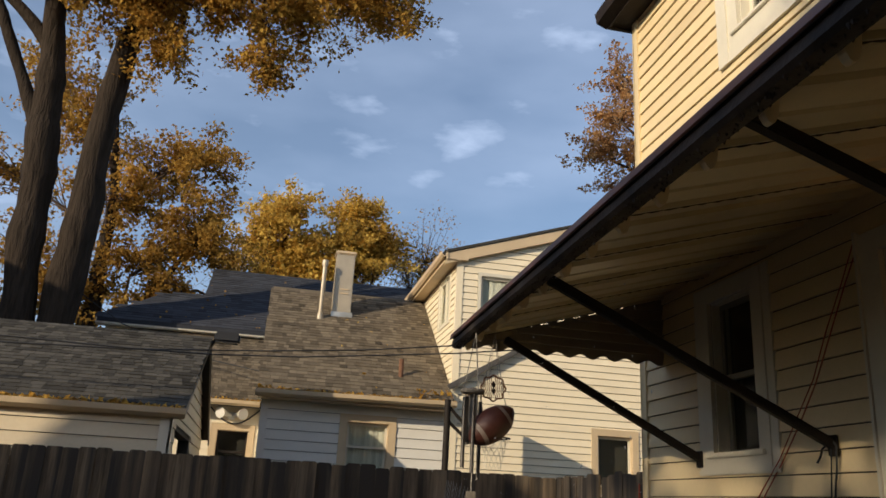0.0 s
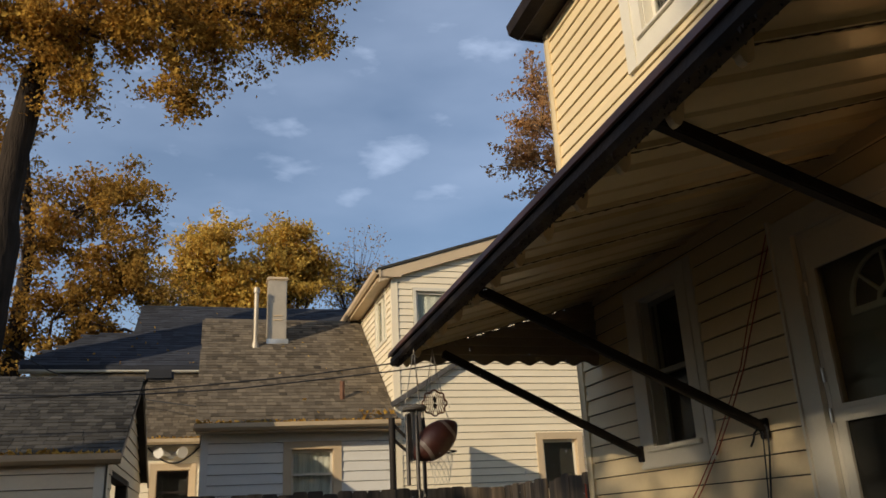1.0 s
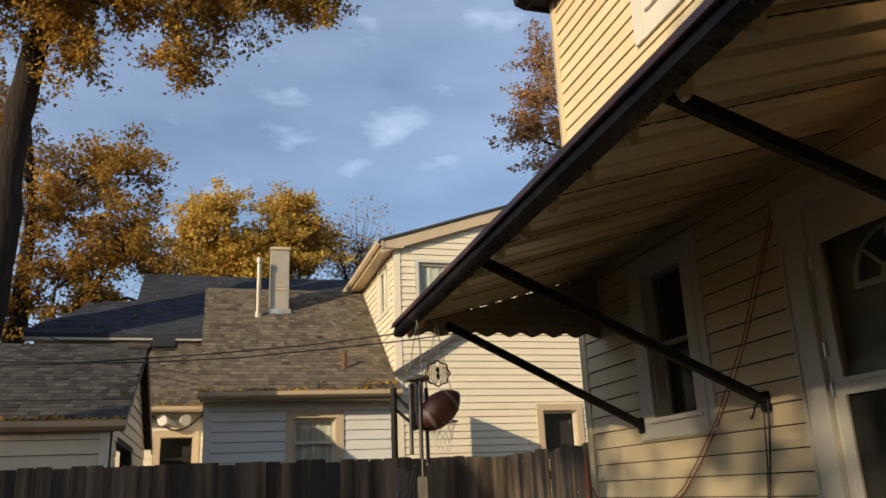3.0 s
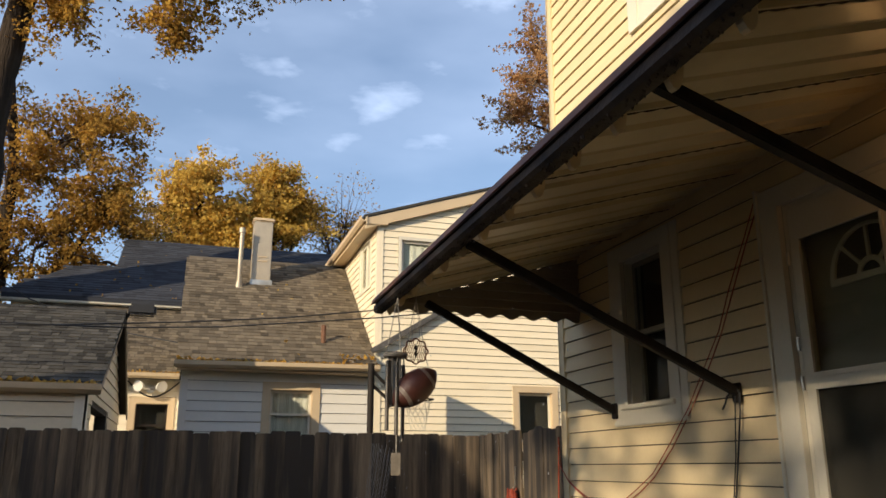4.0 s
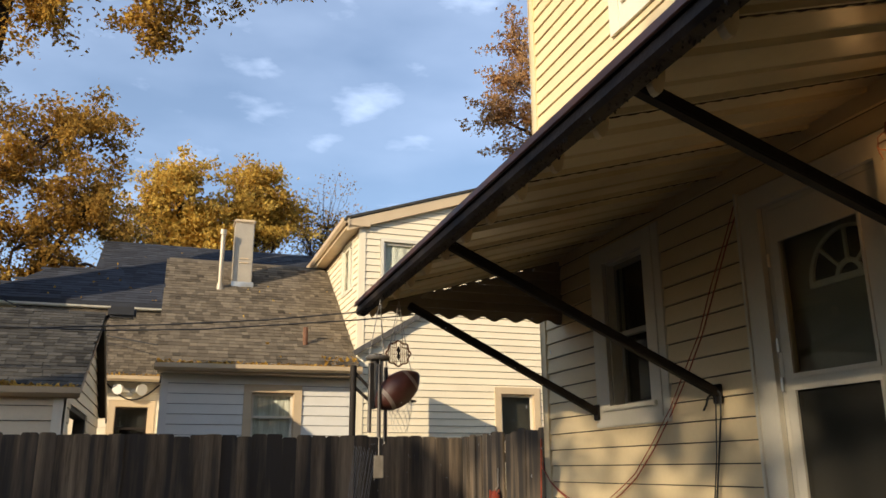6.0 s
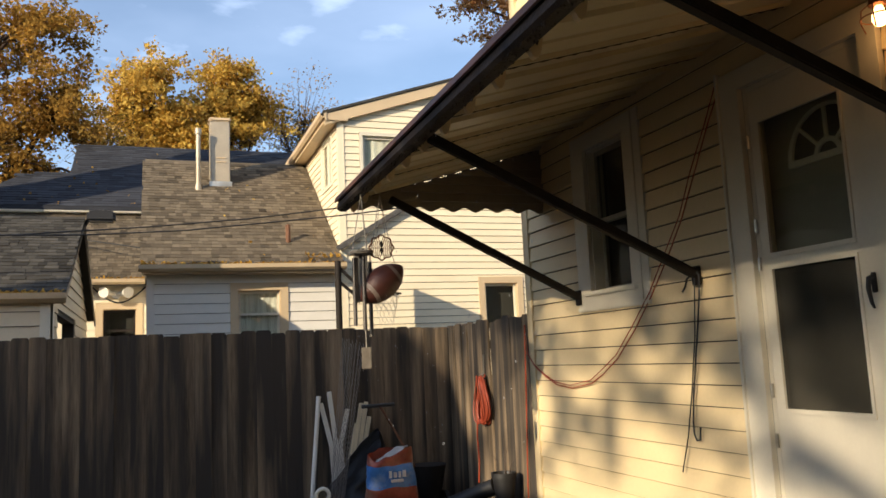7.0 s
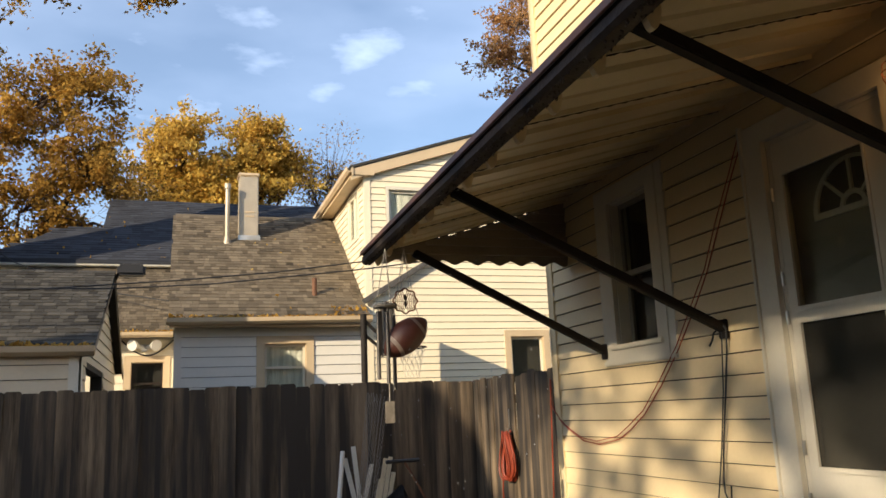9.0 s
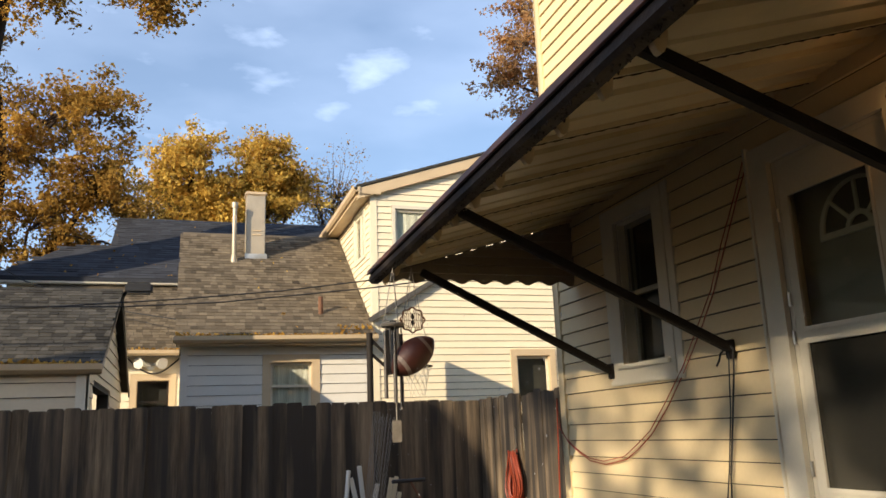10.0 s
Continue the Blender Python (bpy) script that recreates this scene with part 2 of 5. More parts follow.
def ring_frame(bm, P, outer, inner, w0, w1):
    """A picture-frame solid between two rectangles (u0, u1, z0, z1)."""
    def four(r, w):
        return [bm.verts.new(P(u, w, z)) for u, z in ((r[0], r[2]), (r[1], r[2]), (r[1], r[3]), (r[0], r[3]))]
    a, b, c, d = four(outer, w0), four(outer, w1), four(inner, w1), four(inner, w0)
    for p, q in ((a, b), (b, c), (c, d), (d, a)):
        for k in range(4):
            bm.faces.new((p[k], p[(k + 1) % 4], q[(k + 1) % 4], q[k]))


def bevel(bm, width=0.006, segments=2):
    bmesh.ops.bevel(bm, geom=list(bm.edges), offset=width, segments=segments, affect="EDGES", clamp_overlap=True)
    return bm


def prism(bm, ring_a, ring_b):
    """A closed solid between two rings of as many points."""
    a, b = [bm.verts.new(p) for p in ring_a], [bm.verts.new(p) for p in ring_b]
    n = len(a)
    for i in range(n):
        bm.faces.new((a[i], a[(i + 1) % n], b[(i + 1) % n], b[i]))
    bm.faces.new(a[::-1])
    bm.faces.new(b)


def tube(bm, points, radii, sides=8, cap=True):
    """A round tapering tube along points."""
    pts = [Vector(p) for p in points]
    if isinstance(radii, (int, float)):
        radii = [radii] * len(pts)
    rings = []
    for i, p in enumerate(pts):
        d = (pts[min(i + 1, len(pts) - 1)] - pts[max(i - 1, 0)]).normalized()
        u = d.orthogonal().normalized() if i == 0 else (last - d * last.dot(d)).normalized()
        last = u
        v = d.cross(u)
        rings.append([bm.verts.new(p + (u * math.cos(2 * math.pi * k / sides) + v * math.sin(2 * math.pi * k / sides)) * radii[i]) for k in range(sides)])
    for a, b in zip(rings, rings[1:]):
        for k in range(sides):
            bm.faces.new((a[k], a[(k + 1) % sides], b[(k + 1) % sides], b[k]))
    if cap:
        bm.faces.new(rings[0][::-1]), bm.faces.new(rings[-1])


def bar(bm, a, b, w, h, up=(0, 0, 1)):
    """A square tube from a to b."""
    a, b = Vector(a), Vector(b)
    d = (b - a).normalized()
    s = d.cross(Vector(up)).normalized() * w / 2
    v = s.cross(d).normalized() * h / 2
    prism(bm, [a - s - v, a + s - v, a + s + v, a - s + v], [b - s - v, b + s - v, b + s + v, b - s + v])


def lathe(bm, profile, at, sides=16):
    rings = [[bm.verts.new((at[0] + r * math.cos(2 * math.pi * k / sides), at[1] + r * math.sin(2 * math.pi * k / sides), at[2] + z)) for k in range(sides)] for r, z in profile]
    for a, b in zip(rings, rings[1:]):
        for k in range(sides):
            bm.faces.new((a[k], a[(k + 1) % sides], b[(k + 1) % sides], b[k]))
    bm.faces.new(rings[0][::-1]), bm.faces.new(rings[-1])


def facing_west(x):
    return lambda u, w, z: (x - w, u, z)


def facing_east(x):
    return lambda u, w, z: (x + w, u, z)


def facing_south(y):
    return lambda u, w, z: (u, y - w, z)


def gaps(u0, u1, z0, z1, holes):
    """The stretches of a row from u0 to u1 that no hole takes."""
    free = [(u0, u1)]
    for a, b, c, d in holes:
        if c < z1 - 1e-4 and d > z0 + 1e-4:
            free = [s for lo, hi in free for s in ((lo, min(hi, a)), (max(lo, b), hi)) if s[1] - s[0] > 0.005]
    return free


def slab(P, u0, u1, z0, z1, holes, thick, material, parent, label=""):
    """A wall with thickness, of pieces that leave its openings free. Returns the first piece."""
    first = None
    cuts = sorted({z0, z1, *(z for h in holes for z in h[2:] if z0 < z < z1)})
    for a, b in zip(cuts, cuts[1:]):
        for lo, hi in gaps(u0, u1, a, b, holes):
            bm = bmesh.new()
            box(bm, (lo, -thick, a), (hi, 0, b), P)
            piece = part("wall", bm, material, parent, label)
            first = first or piece
    return first


def block(a, b, material, parent, name="wall", label=""):
    bm = bmesh.new()
    box(bm, a, b)
    return part(name, bm, material, parent, label)


SIDING = []


def siding(P, u0, u1, z0, z1, course, holes, material, parent, limit=None):
    """Notes courses of lapped boards on a wall; they are laid at the end."""
    SIDING.append((P, u0, u1, z0, z1, course, holes, material, parent, limit))


def lay_siding():
    for P, u0, u1, z0, z1, course, holes, material, parent, limit in SIDING:
        z = z0
        while z < z1 - 0.01:
            top = min(z + course, z1)
            cuts = sorted({z, top, *(c for h in holes for c in h[2:] if z + 0.004 < c < top - 0.004)})
            for a, b in zip(cuts, cuts[1:]):
                lo0, hi0 = (u0, u1) if not limit else limit(a)
                lo1, hi1 = (u0, u1) if not limit else limit(b)
                wa, wb = 0.021 - 0.016 * (a - z) / course, 0.021 - 0.016 * (b - z) / course
                if b == top:
                    b -= 0.007
                for lo, hi in gaps(max(u0, lo0), min(u1, hi0), a, b, holes):
                    tl = lo if lo > lo0 + 0.01 else max(lo, lo1)
                    th = hi if hi < hi0 - 0.01 else min(hi, hi1)
                    if th - tl < 0.004:
                        continue
                    bm = bmesh.new()
                    prism(bm, [P(lo, 0.001, a), P(lo, wa, a), P(tl, wb, b), P(tl, 0.001, b)], [P(hi, 0.001, a), P(hi, wa, a), P(th, wb, b), P(th, 0.001, b)])
                    part("siding_board", bm, material, parent)
            z = top


def window(house, P, u0, u1, z0, z1, casing=0.11, casing_mat=None, split=True, slide=False, blind=None, label="", reveal=0.05, sill=True, sash=None, depth=0.125):
    """A sash window: casing with sill, one or two sashes, panes, and a curtain or dark sheet behind."""
    bm = bmesh.new()
    c = casing
    ring_frame(bm, P, (u0 - c, u1 + c, z0 - c, z1 + c), (u0, u1, z0, z1), 0.002, 0.032)
    win = part("window", bm, casing_mat or WHITE, house, label)
    bm = bmesh.new()
    ring_frame(bm, P, (u0 - 0.001, u1 + 0.001, z0 - 0.001, z1 + 0.001), (u0 + 0.012, u1 - 0.012, z0 + 0.012, z1 - 0.012), -0.13, 0.0)
    part("jamb_lining", bm, casing_mat or WHITE, win)
    if sill:
        bm = bmesh.new()
        box(bm, (u0 - c * 0.6, -0.02, z0 - 0.012), (u1 + c * 0.6, 0.055, z0 + 0.02), P)
        part("sill", bevel(bm), casing_mat or WHITE, win)
    f = 0.035
    if slide:
        mid = (u0 + u1) / 2
        cells = [(u0 + 0.012, mid + f / 2, z0 + 0.012, z1 - 0.012, -reveal - 0.02), (mid - f / 2, u1 - 0.012, z0 + 0.012, z1 - 0.012, -reveal)]
    elif split:
        mid = (z0 + z1) / 2
        cells = [(u0 + 0.012, u1 - 0.012, z0 + 0.012, mid + f / 2, -reveal - 0.025), (u0 + 0.012, u1 - 0.012, mid - f / 2, z1 - 0.012, -reveal)]
    else:
        cells = [(u0 + 0.012, u1 - 0.012, z0 + 0.012, z1 - 0.012, -reveal)]
    for a, b, c0, c1, w in cells:
        bm = bmesh.new()
        ring_frame(bm, P, (a, b, c0, c1), (a + f, b - f, c0 + f, c1 - f), w - 0.02, w)
        part("sash", bm, sash or WHITE, win)
        bm = bmesh.new()
        box(bm, (a + f - 0.004, w - 0.014, c0 + f - 0.004), (b - f + 0.004, w - 0.009, c1 - f + 0.004), P)
        pane = part("pane", bm, GLASS, win)
        pane.visible_shadow = False
    # Without a curtain, a dark sheet stands for the unlit room
    bm = bmesh.new()
    n = 24
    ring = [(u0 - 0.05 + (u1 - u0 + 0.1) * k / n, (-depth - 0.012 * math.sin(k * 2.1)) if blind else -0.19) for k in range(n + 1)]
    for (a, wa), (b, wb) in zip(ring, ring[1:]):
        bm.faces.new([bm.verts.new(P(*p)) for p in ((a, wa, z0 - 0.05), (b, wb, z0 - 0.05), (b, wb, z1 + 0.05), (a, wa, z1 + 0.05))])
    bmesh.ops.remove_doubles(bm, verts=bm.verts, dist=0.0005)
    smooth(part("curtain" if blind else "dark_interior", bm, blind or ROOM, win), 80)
    return win


def shingles(bm, corner, along, up, n_along, n_up, width, exposure, thick=0.009, keep=None):
    """Rows of roof tabs, each a thin wedge, on the plane that along and up span."""
    corner, along, up = Vector(corner), Vector(along).normalized(), Vector(up).normalized()
    out = along.cross(up)
    if out.z < 0:
        out = -out
    rnd = random.Random(5)
    for j in range(n_up):
        s, shift = j * exposure, rnd.random() * width
        u = -shift
        while u < n_along:
            w = width * rnd.uniform(0.55, 1.35)
            a, b = max(u, 0), min(u + w - 0.006, n_along)
            u += w
            if b - a < 0.02 or (keep and not keep((a + b) / 2, s)):
                continue
            h = thick * rnd.uniform(0.6, 1.5)
            lo, hi = corner + up * s, corner + up * (s + exposure * 1.15)
            prism(bm, [lo + along * a, lo + along * b, lo + along * b + out * h, lo + along * a + out * h],
                  [hi + along * a, hi + along * b, hi + along * b + out * 0.002, hi + along * a + out * 0.002])


def leaf_cloud(name, spots, n_each, spread, size, material, parent, seed, flat=0.6):
    """Many small folded leaves gathered round the twig tips."""
    rng = np.random.default_rng(seed)
    spots = np.array(spots)
    at = np.repeat(spots, n_each, 0)
    at = at + rng.normal(0, 1, at.shape) * np.array([spread, spread, spread * flat])
    n = len(at)
    nrm = rng.normal(0, 1, (n, 3))
    nrm[:, 2] = np.abs(nrm[:, 2]) * 0.9 + 0.2
    nrm /= np.linalg.norm(nrm, axis=1)[:, None]
    a = np.cross(nrm, rng.normal(0, 1, (n, 3)))
    a /= np.linalg.norm(a, axis=1)[:, None]
    b = np.cross(nrm, a)
    s = (size * rng.uniform(0.6, 1.35, n))[:, None]
    droop = nrm * s * 0.22
    v = np.stack([at - a * s * 0.5, at - b * s * 0.42 - droop * 0.6, at + a * s * 0.12 - b * s * 0.22, at + a * s * 0.62 - droop, at + a * s * 0.12 + b * s * 0.22, at + b * s * 0.42 - droop * 0.6], 1).reshape(-1, 3)
    k = np.arange(n)[:, None] * 6
    quads = k + np.array([0, 1, 2, 4])
    tri1, tri2 = k + np.array([0, 4, 5]), k + np.array([2, 3, 4])
    base = ORIGIN[parent]
    me = bpy.data.meshes.new(name)
    me.from_pydata((v - np.array(base)).tolist(), [], quads.tolist() + tri1.tolist() + tri2.tolist())
    me.materials.append(material)
    ob = new(name, me)
    ob.parent = parent
    ORIGIN[ob] = base
    return tagged(ob, kind="stuff")


def tree(name, trunks, blobs, leaf, label, size=0.13, n_leaves=26, spread=0.3, seed=1, twig=0.012, category="tree", bare=0.0, reach_of=0.7):
    """Tapered trunks with limbs; each blob is (centre, radii, twigs, limb start)."""
    rnd = random.Random(seed)
    t = thing(name, trunks[0][0][0], label, category)
    bm = bmesh.new()
    for pts, radii in trunks:
        fine, rad = [], []
        for i in range(len(pts) - 1):
            for k in range(6):
                f = k / 6
                p = Vector(pts[i]).lerp(Vector(pts[i + 1]), f)
                r = radii[i] + (radii[i + 1] - radii[i]) * f
                wob = noise.noise_vector(p * 0.9 + Vector((seed, 0, 0))) * r * 0.35
                fine.append(p + wob), rad.append(r * (1 + 0.2 * noise.noise(p * 2.3)))
        fine.append(Vector(pts[-1])), rad.append(radii[-1])
        tube(bm, fine, rad, 14)
    smooth(part("trunk", bm, BARK, t), 60)
    spots, bm = [], bmesh.new()
    for centre, radii, n, start in blobs:
        centre, start = Vector(centre), Vector(start)
        mid = start.lerp(centre, 0.5) + Vector((rnd.uniform(-.3, .3), rnd.uniform(-.3, .3), rnd.uniform(0.0, .5)))
        limb = [start, start.lerp(mid, 0.5) + Vector((0, 0, 0.1)), mid, mid.lerp(centre, 0.5), centre]
        r0 = 0.035 + 0.012 * (centre - start).length
        tube(bm, limb, [r0, r0 * 0.85, r0 * 0.65, r0 * 0.45, r0 * 0.25], 6)
        for _ in range(n):
            d = Vector((rnd.gauss(0, 1), rnd.gauss(0, 1), rnd.gauss(0, 1)))
            d = d.normalized() * min(d.length, 2.3) * 0.42
            p = centre + Vector((d.x * radii[0], d.y * radii[1], d.z * radii[2]))
            p += noise.noise_vector(p * 0.8) * 0.4 * min(radii)
            root = limb[rnd.choice((2, 3, 4, 4))]
            way = ((p - root).normalized() + Vector((rnd.uniform(-.5, .5), rnd.uniform(-.5, .5), rnd.uniform(-.25, .55)))).normalized()
            reach = reach_of * rnd.uniform(0.4, 1.7)
            tip = p + way * reach
            tube(bm, [root, root.lerp(p, 0.6) + Vector((0, 0, 0.1 * min(radii))), p, tip], [twig * 1.8, twig * 1.2, twig * 0.8, twig * 0.35], 4, cap=False)
            if rnd.random() >= bare:
                spots += [p, p.lerp(tip, 0.33), p.lerp(tip, 0.6), p.lerp(tip, 0.85), tip]
    tagged(part("twigwork", bm, TWIG, t), kind="stuff")
    if spots:
        leaf_cloud("crown", [tuple(s) for s in spots], n_leaves, spread, size, leaf, t, seed)
    return t

# ---- ground ----
bm = bmesh.new()
g = 1500.0
bm.faces.new([bm.verts.new(p) for p in ((-g, -g, 0), (g, -g, 0), (g, g, 0), (-g, g, 0))])
tagged(part("ground", bm, GRASS), "brown autumn lawn strewn with fallen leaves", "ground", kind="structure")
bm = bmesh.new()
box(bm, (0.9, -3.0, -0.05), (3.05, 8.1, 0.05))
tagged(part("pavement", bevel(bm, 0.01), CONCRETE), "worn grey concrete path beside the house", "pavement", kind="structure")

# ---- our house ----
XH = 3.05
WEST = facing_west(XH)
house = thing("house", (XH, 0, 0), "two-storey house clad in cream lapped siding with brown eaves", "house")
W1 = (4.69, 5.21, 1.94, 2.99)      # ground floor window
W2 = (3.85, 4.62, 4.86, 5.75)     # upper window
DOOR = (2.77, 3.55, 0.74, 2.90)
HOLES = [W1, W2, DOOR]
Y0, Y1, ZB, ZT = -4.0, 6.26, 0.353, 5.95
wall = slab(WEST, Y0, Y1, 0.0, ZT, HOLES, 0.16, GROOVEDARK, house)
block((XH + 0.16, Y1 - 0.16, 0), (XH + 8, Y1, ZT), CREAM, house)
block((XH + 0.16, Y0, 0), (XH + 8, Y0 + 0.16, ZT), CREAM, house)
bm = bmesh.new()
box(bm, (Y0, 0.002, 0), (Y1 + 0.01, 0.022, ZB), WEST)
part("foundation", bm, CONCRETE, house, "grey concrete foundation")
trimmed = [(W1[0] - 0.19, W1[1] + 0.19, W1[2] - 0.12, W1[3] + 0.12), (W2[0] - 0.12, W2[1] + 0.24, W2[2] - 0.2, W2[3] + 0.12), (DOOR[0] - 0.11, DOOR[1] + 0.14, DOOR[2] - 0.2, DOOR[3] + 0.12)]
siding(WEST, Y0, Y1 - 0.07, ZB, ZT, 0.1213, trimmed, CREAM, wall)
bm = bmesh.new()
box(bm, (Y1 - 0.07, 0.001, ZB - 0.02), (Y1 + 0.012, 0.028, ZT), WEST)
box(bm, (XH - 0.028, Y1, ZB - 0.02), (XH + 0.06, Y1 + 0.025, ZT))
part("corner_trim", bm, CREAM, house, "cream corner post of the siding")
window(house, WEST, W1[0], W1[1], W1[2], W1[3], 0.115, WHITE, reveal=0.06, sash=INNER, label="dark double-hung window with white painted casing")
for ua, ub in ((W1[0] - 0.19, W1[0] - 0.115), (W1[1] + 0.115, W1[1] + 0.19)):
    bm = bmesh.new()
    box(bm, (ua, 0.001, W1[2] - 0.12), (ub, 0.024, W1[3] + 0.12), WEST)
    part("outer_casing", bm, WHITE, house)
bm = bmesh.new()
box(bm, (W1[0] - 0.19, 0.004, W1[2] - 0.12), (W1[1] + 0.19, 0.04, W1[2] - 0.085), WEST)
part("window_apron", bevel(bm, 0.006), WHITE, house)
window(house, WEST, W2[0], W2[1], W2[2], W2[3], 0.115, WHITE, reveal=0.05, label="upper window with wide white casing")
bm = bmesh.new()
box(bm, (W2[1] + 0.115, 0.001, W2[2] - 0.2), (W2[1] + 0.24, 0.045, W2[3] + 0.12), WEST)
part("outer_casing", bm, WHITE, house)
bm = bmesh.new()
box(bm, (W2[0] - 0.12, 0.002, W2[2] - 0.2), (W2[1] + 0.115, 0.04, W2[2] - 0.116), WEST)
part("window_apron", bm, WHITE, house)
# eaves
bm = bmesh.new()
box(bm, (XH - 0.21, Y0 - 0.3, ZT + 0.0), (XH + 8.3, Y1 + 0.10, ZT + 0.02))
part("soffit", bm, BROWN, house, "dark brown soffit boards")
bm = bmesh.new()
prism(bm, [(XH - 0.23, Y0 - 0.3, ZT - 0.02), (XH - 0.21, Y0 - 0.3, ZT - 0.02), (XH - 0.21, Y0 - 0.3, ZT + 0.14), (XH - 0.23, Y0 - 0.3, ZT + 0.14)],
      [(XH - 0.23, Y1 + 0.13, ZT - 0.02), (XH - 0.21, Y1 + 0.13, ZT - 0.02), (XH - 0.21, Y1 + 0.13, ZT + 0.14), (XH - 0.23, Y1 + 0.13, ZT + 0.14)])
box(bm, (XH - 0.21, Y1 + 0.10, ZT - 0.02), (XH + 8.3, Y1 + 0.13, ZT + 0.14))
part("fascia", bm, BROWN, house, "dark brown fascia board")
bm = bmesh.new()
ring = [(XH - 0.33, ZT + 0.03), (XH - 0.23, ZT - 0.01), (XH - 0.23, ZT + 0.02), (XH - 0.31, ZT + 0.05), (XH - 0.33, ZT + 0.13), (XH - 0.35, ZT + 0.13)]
prism(bm, [(x, Y0 - 0.3, z) for x, z in ring], [(x, Y1 + 0.15, z) for x, z in ring])
part("gutter", bm, BROWN, house, "dark brown rain gutter")
bm = bmesh.new()
prism(bm, [(XH - 0.27, Y0 - 0.3, ZT + 0.1), (XH + 8.4, Y0 - 0.3, ZT + 0.1), (XH + 4, Y0 - 0.3, ZT + 2.2)], [(XH - 0.27, Y1 + 0.15, ZT + 0.1), (XH + 8.4, Y1 + 0.15, ZT + 0.1), (XH + 4, Y1 + 0.15, ZT + 2.2)])
part("roof", bm, DARKSHINGLE, house)

# ---- back door ----
door = thing("door_1", (XH, DOOR[0], DOOR[2]), "white storm door over a cream inner door with fan window", "door", kind="structure")
d0, d1, dz0, dz1 = DOOR
bm = bmesh.new()
ring_frame(bm, WEST, (d0 - 0.1, d1 + 0.14, dz0 - 0.2, dz1 + 0.11), (d0, d1, dz0, dz1), 0.002, 0.036)
part("casing", bm, WHITE, door)
bm = bmesh.new()
ring_frame(bm, WEST, (d0 - 0.002, d1 + 0.002, dz0 - 0.002, dz1 + 0.002), (d0 + 0.028, d1 - 0.028, dz0 + 0.002, dz1 - 0.028), -0.155, 0.0)
part("jamb", bm, WHITE, door)
bm = bmesh.new()
box(bm, (d1 + 0.14, 0.001, dz0 - 0.2), (d1 + 0.158, 0.05, dz1 + 0.13), WEST)
part("edge_moulding", bm, WHITE, door)
bm = bmesh.new()
box(bm, (d0 - 0.05, -0.15, dz0 - 0.06), (d1 + 0.05, 0.06, dz0), WEST)
part("threshold", bevel(bm), CONCRETE, door)
s0, s1, sz0, sz1 = d0 + 0.03, d1 - 0.03, dz0 + 0.01, dz1 - 0.03
g0, g1 = s0 + 0.12, s1 - 0.055
LOW, UP = (1.20, 1.925), (1.985, 2.70)
bm = bmesh.new()
for a, b in (((s0, -0.035, sz0), (g0, 0, sz1)), ((g1, -0.035, sz0), (s1, 0, sz1)), ((g0, -0.035, sz0), (g1, 0, LOW[0])), ((g0, -0.035, LOW[1]), (g1, 0, UP[0])), ((g0, -0.035, UP[1]), (g1, 0, sz1))):
    box(bm, a, b, WEST)
leaf = part("storm_door_frame", bm, WHITE, door)
for z0, z1 in (LOW, UP):
    bm = bmesh.new()
    ring_frame(bm, WEST, (g0 - 0.002, g1 + 0.002, z0 - 0.012, z1 + 0.004), (g0 + 0.014, g1 - 0.014, z0 + 0.012, z1 - 0.012), -0.006, 0.008)
    part("glazing_bead", bm, WHITE, door)
for (z0, z1), m, nm in ((LOW, SCREEN, "insect_screen"), (UP, GLASS, "pane")):
    bm = bmesh.new()
    box(bm, (g0 - 0.005, -0.02, z0 - 0.005), (g1 + 0.005, -0.016, z1 + 0.005), WEST)
    pane = part(nm, bm, m, door)
    pane.visible_shadow = False
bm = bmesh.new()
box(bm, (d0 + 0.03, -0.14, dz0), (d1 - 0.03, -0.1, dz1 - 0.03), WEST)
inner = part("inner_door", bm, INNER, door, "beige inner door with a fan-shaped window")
fc, fr = (3.11, 2.44), 0.255
bm = bmesh.new()
n = 20
arc = [(fc[0] + fr * math.cos(math.pi * k / n), fc[1] + fr * math.sin(math.pi * k / n)) for k in range(n + 1)]
inn = [(fc[0] + 0.225 * math.cos(math.pi * k / n), fc[1] + 0.012 + 0.225 * math.sin(math.pi * k / n)) for k in range(n + 1)]
for k in range(n):
    ra = [WEST(arc[k][0], w, arc[k][1]) for w in (-0.1, -0.085)] + [WEST(inn[k][0], w, inn[k][1]) for w in (-0.085, -0.1)]
    rb = [WEST(arc[k + 1][0], w, arc[k + 1][1]) for w in (-0.1, -0.085)] + [WEST(inn[k + 1][0], w, inn[k + 1][1]) for w in (-0.085, -0.1)]
    prism(bm, ra, rb)
box(bm, (fc[0] - fr, -0.1, fc[1] - 0.02), (fc[0] + fr, -0.085, fc[1] + 0.012), WEST)
for k in range(n):
    a0, a1 = math.pi * k / n, math.pi * (k + 1) / n
    q = lambda r, a: (fc[0] + r * math.cos(a), fc[1] + r * math.sin(a))
    prism(bm, [WEST(q(0.06, a0)[0], w, q(0.06, a0)[1]) for w in (-0.1, -0.087)] + [WEST(q(0.085, a0)[0], w, q(0.085, a0)[1]) for w in (-0.087, -0.1)],
          [WEST(q(0.06, a1)[0], w, q(0.06, a1)[1]) for w in (-0.1, -0.087)] + [WEST(q(0.085, a1)[0], w, q(0.085, a1)[1]) for w in (-0.087, -0.1)])
